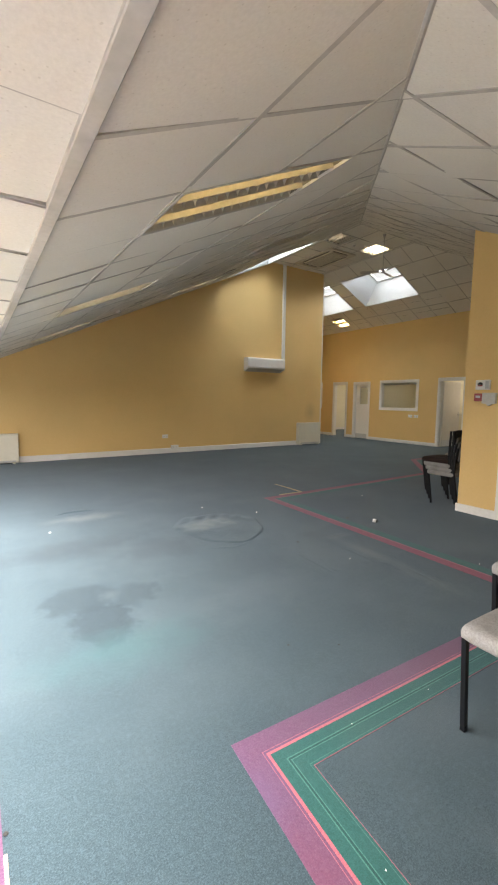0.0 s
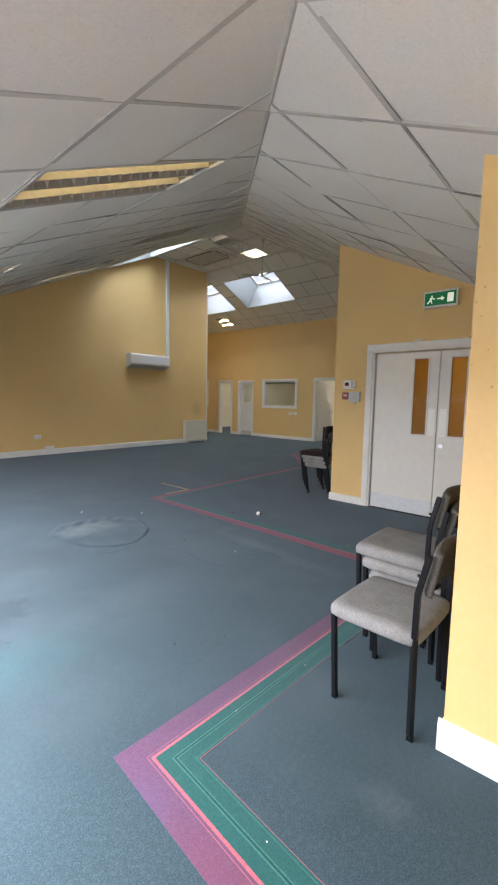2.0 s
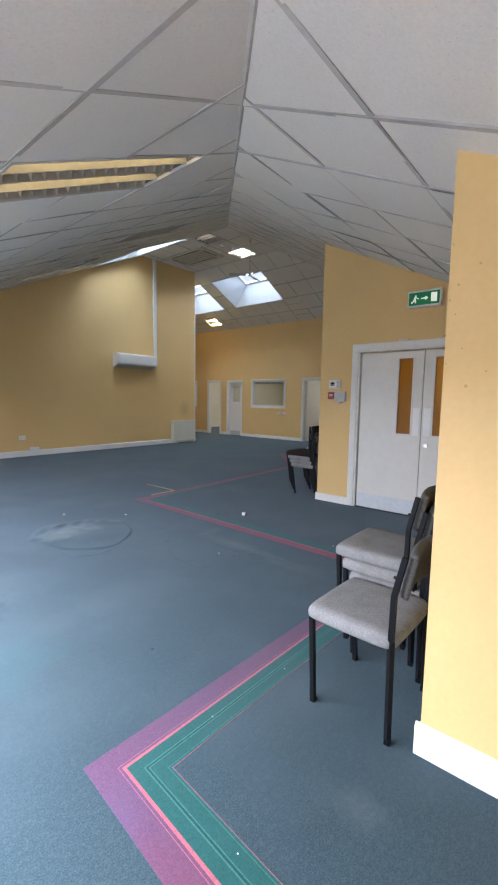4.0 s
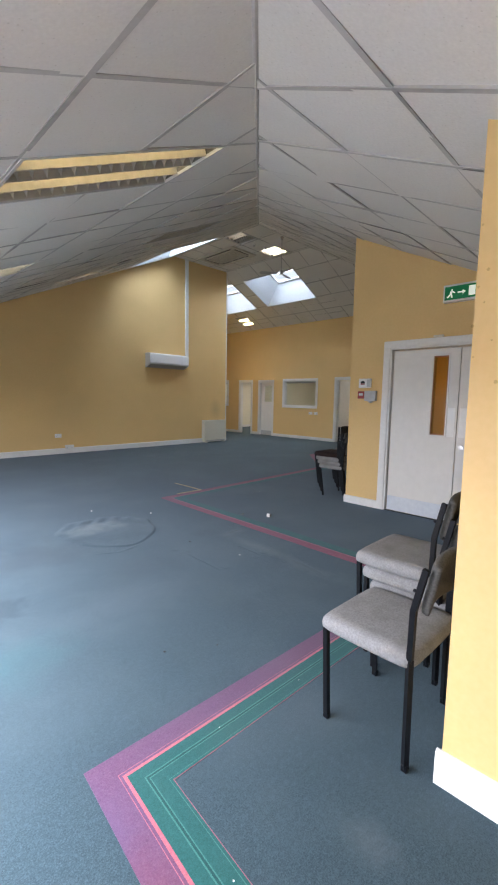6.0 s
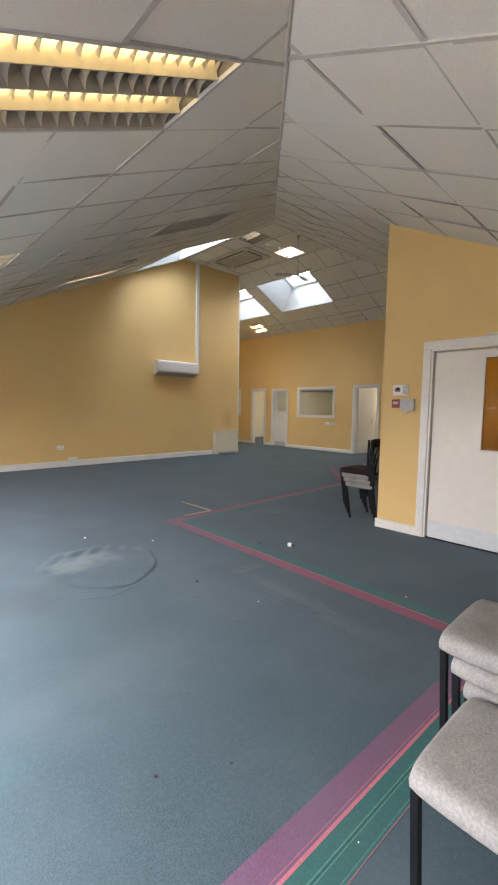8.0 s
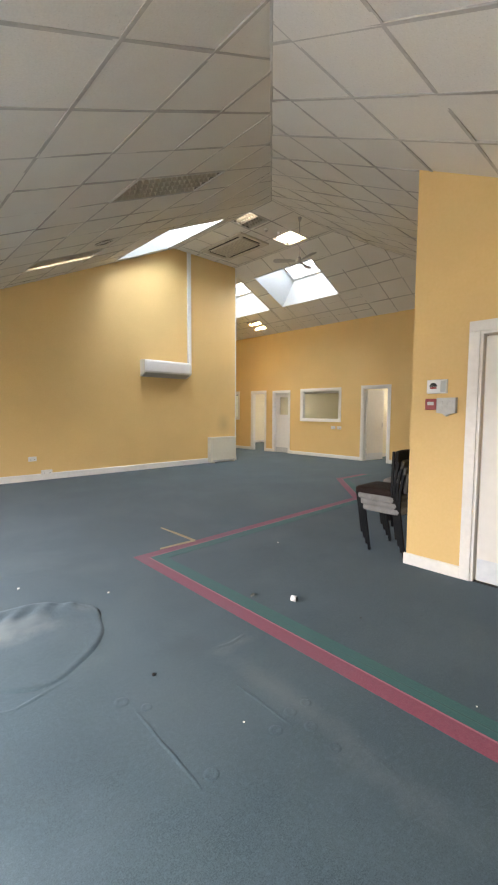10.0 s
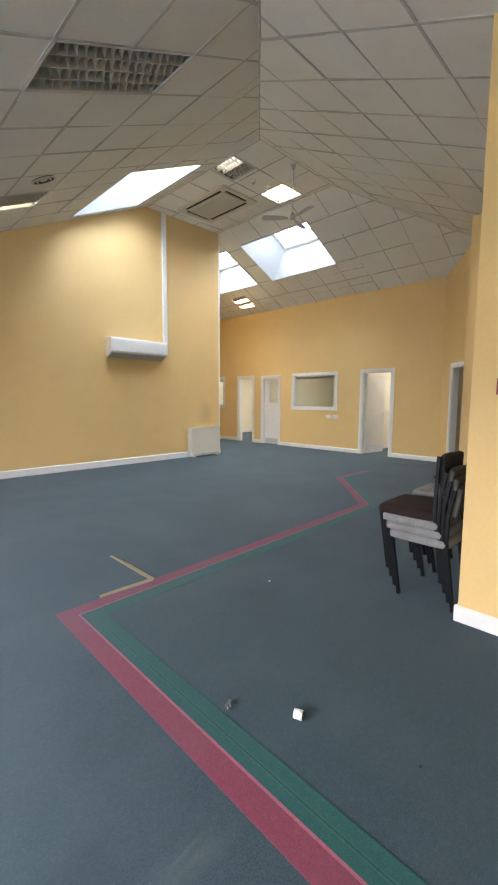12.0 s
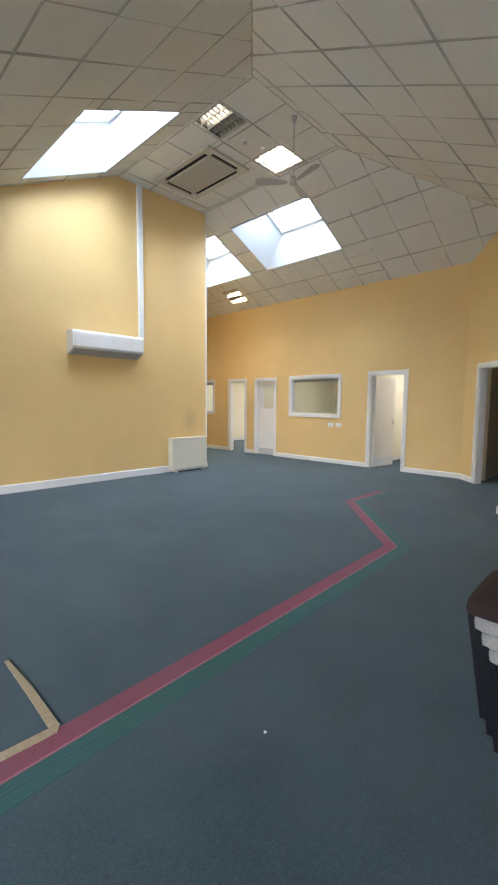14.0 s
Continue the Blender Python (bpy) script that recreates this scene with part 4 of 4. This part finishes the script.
# ---- chairs ----
def pad(bm, x0, y0, z0, x1, y1, z1, r, dome=0.0, bend=0.0):
    """An upholstered pad: a rounded slab with a slightly domed top or a bend across its width."""
    nx, ny = 12, 10
    def edge(u, v):
        d = min(u, 1 - u, v, 1 - v)
        return math.sqrt(max(0.0, 1 - (1 - min(1, d / 0.13)) ** 2))
    grid = {}
    for side in (1, -1):
        for i in range(nx + 1):
            for j in range(ny + 1):
                u, v = i / nx, j / ny
                u2, v2 = 0.5 - 0.5 * math.cos(math.pi * u), 0.5 - 0.5 * math.cos(math.pi * v)
                border = i in (0, nx) or j in (0, ny)
                if side == -1 and border:
                    grid[side, i, j] = grid[1, i, j]
                    continue
                k = edge(u2, v2)
                mid, half = (z0 + z1) / 2, (z1 - z0) / 2
                z = mid + side * half * (0.35 + 0.65 * k if not border else 0.0) + (dome * k if side == 1 else 0)
                cx, cy = (2 * u2 - 1), (2 * v2 - 1)
                sq = 1 - 0.045 * (abs(cx) ** 6) * (abs(cy) ** 6)
                grid[side, i, j] = bm.verts.new(((x0 + x1) / 2 + cx * sq * (x1 - x0) / 2, (y0 + y1) / 2 + cy * sq * (y1 - y0) / 2, z + bend * cx * cx))
    for side in (1, -1):
        for i in range(nx):
            for j in range(ny):
                q = [grid[side, a, b] for a, b in ((i, j), (i + 1, j), (i + 1, j + 1), (i, j + 1))]
                bm.faces.new(q if side == 1 else q[::-1])
    return bm


def seat_pad(x0, y0, z0, x1, y1, z1):
    """A boxy upholstered seat: squared sides, rounded upper rim, a slightly sagging top."""
    bm = bmesh.new()
    n, layers = 12, ((0.0, 0.006, 0.0), (0.008, 0.0, 0.12), (0.012, -0.002, 0.5), (0.010, 0.001, 0.8), (0.0, 0.014, 1.0))
    def rim(u):
        k = int(u // 1) % 4
        f = u - u // 1
        c = [(-1, -1), (1, -1), (1, 1), (-1, 1)]
        (ax, ay), (bx, by) = c[k], c[(k + 1) % 4]
        x, y = ax + (bx - ax) * f, ay + (by - ay) * f
        q = 1 - 0.05 * (abs(x * y) ** 5)
        return x * q, y * q
    cx, cy, hx, hy = (x0 + x1) / 2, (y0 + y1) / 2, (x1 - x0) / 2, (y1 - y0) / 2
    rings = []
    for _, inset, h in layers:
        ring = []
        for k in range(4 * n):
            u, v = rim(k / n)
            wob = 0.0016 * noise.noise((u * 4, v * 4, h * 3))
            ring.append(bm.verts.new((cx + u * (hx - inset) + wob, cy + v * (hy - inset) + wob, z0 + (z1 - z0) * h)))
        rings.append(ring)
    for inset, dz in ((0.05, 0.004), (0.12, 0.005)):
        rings.append([bm.verts.new((cx + rim(k / n)[0] * (hx - inset), cy + rim(k / n)[1] * (hy - inset), z1 + dz + 0.0025 * noise.noise((rim(k / n)[0] * 3, rim(k / n)[1] * 3, inset * 30)))) for k in range(4 * n)])
    for a, b in zip(rings, rings[1:]):
        for k in range(4 * n):
            m = (k + 1) % (4 * n)
            bm.faces.new((a[k], a[m], b[m], b[k]))
    bm.faces.new(rings[-1])
    bm.faces.new(rings[0][::-1])
    return bm


def chair(cloth, label, group, lean=0.036, rake=0.0):
    """A stacking chair that faces +y: square black tube, upholstered seat and backrest. rake: how far the feet are set back."""
    c = thing("stacking_chair", label, "chair", group)
    w, r = 0.207, 0.0105
    part("seat", seat_pad(-0.225, -0.19, 0.402, 0.225, 0.222, 0.462), cloth, c, "", True)
    bm = pad(bmesh.new(), -0.19, -0.1, -0.02, 0.19, 0.1, 0.02, 0.03, 0.0, 0.035)
    bmesh.ops.transform(bm, matrix=Matrix.Translation((0, -0.162 - lean * 0.83, 0.715 if lean > 0.02 else 0.745)) @ Matrix.Rotation(radians(-90 + lean * 305), 4, "X") @ Matrix.Rotation(radians(180), 4, "Y"), verts=bm.verts[:])
    part("backrest", bm, BACKCLOTH if cloth == GREYCLOTH else DARKCLOTH, c, "darker fabric backrest", True)
    front, back = 0.178 - rake * 0.8, -0.18 - rake
    for sx in (-1, 1):
        x = sx * w
        bm = bmesh.new()
        rod(bm, (x, front, 0.012), (x * 0.99, 0.198, 0.405), r, square=True)
        front_leg = part("front_leg", bm, BLACK, c)
        bm = bmesh.new()
        rod(bm, (x * 1.02, back, 0.012), (x, -0.173, 0.44), r, square=True)
        rod(bm, (x, -0.173, 0.438), (x, -0.176, 0.632), r, square=True)
        rod(bm, (x, -0.176, 0.63), (x, -0.176 - lean, 0.795 if lean > 0.02 else 0.84), r, square=True)
        back_post = part("back_post", bm, BLACK, c)
        bm = bmesh.new()
        rod(bm, (x * 0.99, 0.19, 0.418), (x, -0.172, 0.418), r * 0.8, square=True)
        part("side_rail", bm, BLACK, c)
        for fx, y, leg in ((x, front, front_leg), (x * 1.02, back, back_post)):
            part("ferrule", one(fx - 0.0118, y - 0.0118, 0.0, fx + 0.0118, y + 0.0118, 0.025, 0.002), BLACK, leg)
        bm = bmesh.new()
        rod(bm, (x * 0.93, -0.15 - lean * 0.5, 0.70), (x * 1.01, -0.178 - lean * 0.5, 0.70), 0.007, 8)
        part("back_bracket", bm, BLACK, c)
    for y in (0.1, -0.12):
        bm = bmesh.new()
        rod(bm, (-w, y, 0.418), (w, y, 0.418), r * 0.8)
        part("cross_rail", bm, BLACK, c)
    return c


first = chair(GREYCLOTH, "black tubular chair with a worn grey fabric seat", "chairs by the wall end")
first.matrix_world = pose(2.2, 1.085, 0, 0, 0, -1.5)
for k in range(3):
    s = copy_thing(first, pose(2.67 + 0.004 * k, 1.115 + 0.047 * k, 0.066 * k, 0, 0, 0.6 * k - 1))
    tagged(s, "black tubular chair with a grey fabric seat, in a stack", group="stack of three chairs")
tag = thing("paper_label", "small red and white paper label hanging on a chair back", "label")
tag.matrix_world = pose(2.475, 0.965, 0.60, 8, 0, 14)
part("red_half", one(-0.001, -0.018, 0.0, 0.001, 0.0, 0.06), REDPLASTIC, tag)
part("white_half", one(-0.001, 0.0, 0.0, 0.001, 0.03, 0.075), PLASTIC, tag)
raked = chair(GREYCLOTH, "black tubular chair with a grey fabric seat, in a stack", "stack by the wall corner", 0.03, 0.055)
raked.matrix_world = pose(5.74, 3.59, 0, 0, 0, -0.5)
for k in (1, 2):
    copy_thing(raked, pose(5.74, 3.59 + 0.03 * k, 0.056 * k, 0, 0, 0.5 * k - 0.5))
top = chair(BROWNCLOTH, "black tubular chair with a brown seat atop a stack", "stack by the wall corner", 0.006, 0.055)
top.matrix_world = pose(5.74, 3.59 + 0.09, 0.168, 0, 0, 1)
for k in range(4):
    s = copy_thing(raked, pose(6.3, 3.56 + 0.04 * k, 0.06 * k, 0, 0, 2 - 0.5 * k))
    tagged(s, "black tubular chair with a grey fabric seat, in a stack", group="second stack by the wall")


# ---- floor details ----
def offset_line(points, d):
    """A line beside a line, d to its right, with mitred corners."""
    out = []
    for i, p in enumerate(points):
        p = Vector(p)
        prev = (p - Vector(points[i - 1])).normalized() if i else None
        nxt = (Vector(points[i + 1]) - p).normalized() if i + 1 < len(points) else None
        a, b = prev or nxt, nxt or prev
        na, nb = Vector((a.y, -a.x)), Vector((b.y, -b.x))
        n = (na + nb).normalized()
        out.append(p + n * d / max(0.3, n.dot(na)))
    return out


LINE = [(0.87, -1.59), (1.12, 1.735), (3.61, 1.635), (3.68, 5.125), (7.60, 5.23), (9.0, 6.52), (10.0, 6.51)]
border = tagged(new("carpet_border"), "inlaid zigzag carpet border in red, pink and green", "carpet border", kind="structure")
STRIPES = ((0.0, 0.092, None), (0.092, 0.0945, CARPET_DULL), (0.0945, 0.1045, None), (0.1045, 0.117, CARPET_PINK), (0.117, 0.163, CARPET_GREEN), (0.163, 0.168, CARPET_PALE),
           (0.168, 0.176, CARPET_DEEP), (0.176, 0.180, CARPET_PALE), (0.180, 0.228, CARPET_GREEN), (0.228, 0.2305, CARPET_PALE), (0.2305, 0.240, CARPET_GREEN), (0.240, 0.2425, CARPET_DULL))
for k, (a, b, mat) in enumerate(STRIPES):
    la, lb = offset_line(LINE, a), offset_line(LINE, b)
    for i in range(len(LINE) - 1):
        paint = {CARPET_PINK: CARPET_DULL, CARPET_PALE: CARPET_STREAK}.get(mat, mat) if i > 1 else mat
        if i > 1 and k == 1:
            paint = None
        if i > 1 and k == len(STRIPES) - 1:
            continue
        bm = bmesh.new()
        prism(bm, [(*la[i], 0.0), (*la[i + 1], 0.0), (*lb[i + 1], 0.0), (*lb[i], 0.0)], (0, 0, 0.0015))
        part("stripe", bm, paint or (CARPET_PURPLE if i < 2 else CARPET_RED), border)

edge = tagged(new("carpet_edging"), "purple carpet margin with a beige taped edge by the windows", "carpet border", kind="structure")
part("margin", one(XW + 0.02, -1.55, 0, 0.326, 2.3, 0.0015), CARPET_PURPLE, edge)
part("edge_tape", one(0.326, 0.6, 0, 0.337, 1.76, 0.003), TAPE, edge, "beige tape along the edge")

# puckered patch of loose carpet
bm = bmesh.new()
n = 70
cx, cy, rx, ry = 2.51, 4.28, 0.49, 0.55
grid = {}
for i in range(n + 1):
    for j in range(n + 1):
        x, y = cx + (2 * i / n - 1) * (rx + 0.12), cy + (2 * j / n - 1) * (ry + 0.12)
        u, v = (x - cx) / rx, (y - cy) / ry
        ang = math.atan2(v, u)
        rr = math.hypot(u, v) / (1 + 0.05 * math.sin(3 * ang + 0.5) + 0.03 * math.sin(7 * ang) + 0.09 * noise.noise((x * 4, y * 4, 9)))
        sharp = 0.5 + 0.5 * math.cos(ang + 0.5)
        edge = 1 / (1 + math.exp((rr - 0.93) * (10 + 110 * sharp)))
        lip = 0.004 * sharp * math.exp(-((rr - 0.905) / 0.028) ** 2)
        wrinkle = 0.014 * math.exp(-((v - 0.55) / 0.3) ** 2) * math.sin(16 * u + 3 * math.sin(5 * v)) * (0.5 + 0.5 * noise.noise((x * 6, y * 6, 0)))
        z = edge * (0.0045 + 0.016 * math.exp(-(u * u + (v - 0.3) ** 2) * 1.5) + wrinkle + 0.006 * noise.noise((x * 5, y * 5, 3))) + lip * edge - 0.004 * (1 - edge)
        grid[i, j] = bm.verts.new((x, y, z))
for i in range(n):
    for j in range(n):
        bm.faces.new((grid[i, j], grid[i + 1, j], grid[i + 1, j + 1], grid[i, j + 1]))
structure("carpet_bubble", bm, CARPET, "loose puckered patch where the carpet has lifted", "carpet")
for p in bpy.data.objects["carpet_bubble"].data.polygons:
    p.use_smooth = True

# ridges and dimples in the worn carpet
def ridge(points, width, height):
    """A low soft ridge along a line."""
    bm = bmesh.new()
    rows = []
    pts = []
    for (xa, ya), (xb, yb) in zip(points, points[1:]):
        m = max(2, int(math.hypot(xb - xa, yb - ya) / 0.03))
        pts += [(xa + (xb - xa) * k / m, ya + (yb - ya) * k / m) for k in range(m)]
    pts.append(points[-1])
    d = (Vector(points[-1]) - Vector(points[0])).normalized()
    nrm = Vector((-d.y, d.x))
    for k, (x, y) in enumerate(pts):
        fade = min(1.0, 4 * min(k, len(pts) - 1 - k) / len(pts))
        wob = 0.006 * noise.noise((x * 9, y * 9, 1))
        rows.append([bm.verts.new((x + nrm.x * (s * width + wob), y + nrm.y * (s * width + wob), 0.8 * height * fade * (1 - s * s) ** 2 * (0.7 + 0.5 * noise.noise((x * 14, y * 14, 7))) - 0.001 * abs(s))) for s in (-1, -0.5, 0, 0.5, 1)])
    for a, b in zip(rows, rows[1:]):
        for k in range(4):
            bm.faces.new((a[k], a[k + 1], b[k + 1], b[k]))
    ob = structure("carpet_ridge", bm, CARPET, "low ridge in the worn carpet", "carpet")
    ob.data.polygons.foreach_set("use_smooth", [True] * len(ob.data.polygons))


ridge([(2.715, 3.31), (2.705, 3.05), (2.69, 2.7)], 0.012, 0.007)
ridge([(3.17, 3.16), (3.18, 2.95), (3.17, 2.68)], 0.012, 0.007)
ridge([(3.56, 3.42), (3.4, 3.4), (3.27, 3.43)], 0.02, 0.006)
ridge([(3.30, 2.55), (3.27, 2.3), (3.22, 2.1)], 0.03, 0.004)
ridge([(2.05, 3.78), (2.3, 3.66), (2.6, 3.72)], 0.02, 0.006)
ridge([(1.02, 5.66), (1.25, 5.72), (1.52, 5.69)], 0.025, 0.016)
for x, y, rad in ((2.69, 3.37, 0.04), (2.76, 3.26, 0.03), (3.23, 2.78, 0.035), (3.33, 2.77, 0.03), (3.1, 2.75, 0.035), (3.23, 2.66, 0.035), (3.21, 2.52, 0.03), (2.76, 2.77, 0.035), (1.02, 1.05, 0.025), (0.86, 1.25, 0.02), (0.92, 1.2, 0.015)):
    bm = bmesh.new()
    mid_v = bm.verts.new((x, y, 0.0008))
    rings = [[bm.verts.new((x + rad * q * math.cos(k * math.tau / 16), y + rad * q * math.sin(k * math.tau / 16), z)) for k in range(16)] for q, z in ((0.35, 0.0014), (0.6, 0.0026), (0.8, 0.0018), (1.0, -0.001))]
    for k in range(16):
        j = (k + 1) % 16
        bm.faces.new((mid_v, rings[0][k], rings[0][j]))
        for a, b in zip(rings, rings[1:]):
            bm.faces.new((a[k], b[k], b[j], a[j]))
    ob = structure("carpet_dimple", bm, CARPET, "small round dent in the worn carpet", "carpet")
    ob.data.polygons.foreach_set("use_smooth", [True] * len(ob.data.polygons))

# masking tape left on the carpet
for outline in (((4.0, 5.175), (3.985, 5.14), (4.40, 5.12), (4.43, 5.165), (4.2, 5.175)), ((4.385, 5.17), (4.425, 5.168), (4.427, 5.5), (4.412, 5.81), (4.392, 5.81), (4.39, 5.45))):
    bm = bmesh.new()
    prism(bm, [(x, y, 0.0) for x, y in outline], (0, 0, 0.0045))
    tagged(finish("tape_strip", bm, TAPE), "torn strip of beige masking tape stuck on the carpet", "tape", "tape on the floor")

c = thing("bottle_cap", "small white ribbed plastic cap lying on the carpet", "cap")
c.matrix_world = Matrix.Translation((4.1, 3.5, 0.021)) @ Matrix.Rotation(radians(113), 4, "Z") @ Matrix.Rotation(radians(88), 4, "Y")
bm = bmesh.new()
bmesh.ops.create_cone(bm, cap_ends=True, segments=28, radius1=0.021, radius2=0.0195, depth=0.038)
part("shell", bm, PLASTIC, c, "", True)
bm = bmesh.new()
bmesh.ops.create_cone(bm, cap_ends=True, segments=28, radius1=0.015, radius2=0.017, depth=0.008, matrix=Matrix.Translation((0, 0, -0.0225)))
part("opening", bm, DARK, c)
rng = random.Random(4)
def scrap(x, y, size, mat, label):
    bm = bmesh.new()
    bmesh.ops.create_icosphere(bm, subdivisions=2, radius=size)
    for v in bm.verts:
        v.co *= rng.uniform(0.6, 1.2)
        v.co.z = max(v.co.z * 0.5, -size * 0.3)
    bmesh.ops.translate(bm, verts=bm.verts[:], vec=(x, y, size * 0.3))
    tagged(finish("scrap", bm, mat), label, "debris", "scraps on the floor")
for x, y, size in ((2.69, 5.09, 0.011), (3.17, 4.55, 0.011), (5.02, 4.5, 0.007), (3.03, 2.88, 0.005), (3.9, 2.2, 0.005), (1.62, 1.55, 0.003), (2.1, 1.5, 0.003), (1.28, 1.1, 0.0035), (0.9, 5.0, 0.012)):
    scrap(x, y, size, DUST, "small white crumb lying on the carpet")
for x, y, size in ((0.336, 1.83, 0.008), (2.91, 3.45, 0.011), (1.75, 2.15, 0.008), (4.24, 3.03, 0.007), (2.0, 2.0, 0.006)):
    scrap(x, y, size, DARK, "small dark crumb lying on the carpet")
w = thing("plastic_scrap", "crumpled scrap of clear plastic on the carpet", "debris")
bm = bmesh.new()
bmesh.ops.create_grid(bm, x_segments=11, y_segments=7, size=0.03)
for v in bm.verts:
    v.co.z = 0.012 + 0.012 * noise.noise((v.co.x * 60, v.co.y * 60, 5))
    v.co.y *= 0.4
bmesh.ops.solidify(bm, geom=bm.faces[:], thickness=0.001)
bmesh.ops.transform(bm, matrix=pose(3.93, 3.76, 0.003, 0, 0, 30), verts=bm.verts[:])
part("sheet", bm, speckled("cloudy_plastic", (0.05, 0.06, 0.06), (0.22, 0.24, 0.23), 120, 0.25, relief=0), w)

# ---- unseen panels added to brighten the back rooms and the lobby ----
for x, y, nm in ((13.7, 12.6, "room light"), (13.7, 9.8, "room light"), (13.7, 6.9, "room light"), (6.9, 1.9, "lobby light")):
    z = 2.6 if x > 10 else 2.5
    l = thing("fill_panel", "unseen lit panel, added to brighten a space behind the doors", "ceiling light", "back room lights")
    l.matrix_world = Matrix.Translation((x, y, z))
    part("frame", one(-0.3, -0.3, -0.03, 0.3, 0.3, -0.001), WHITE, l)
    part("diffuser", one(-0.28, -0.28, -0.034, 0.28, 0.28, -0.0305), (ROOMGLOW if y == 12.6 else ROOMGLOW_DIM) if x > 10 else LOBBYGLOW, l)
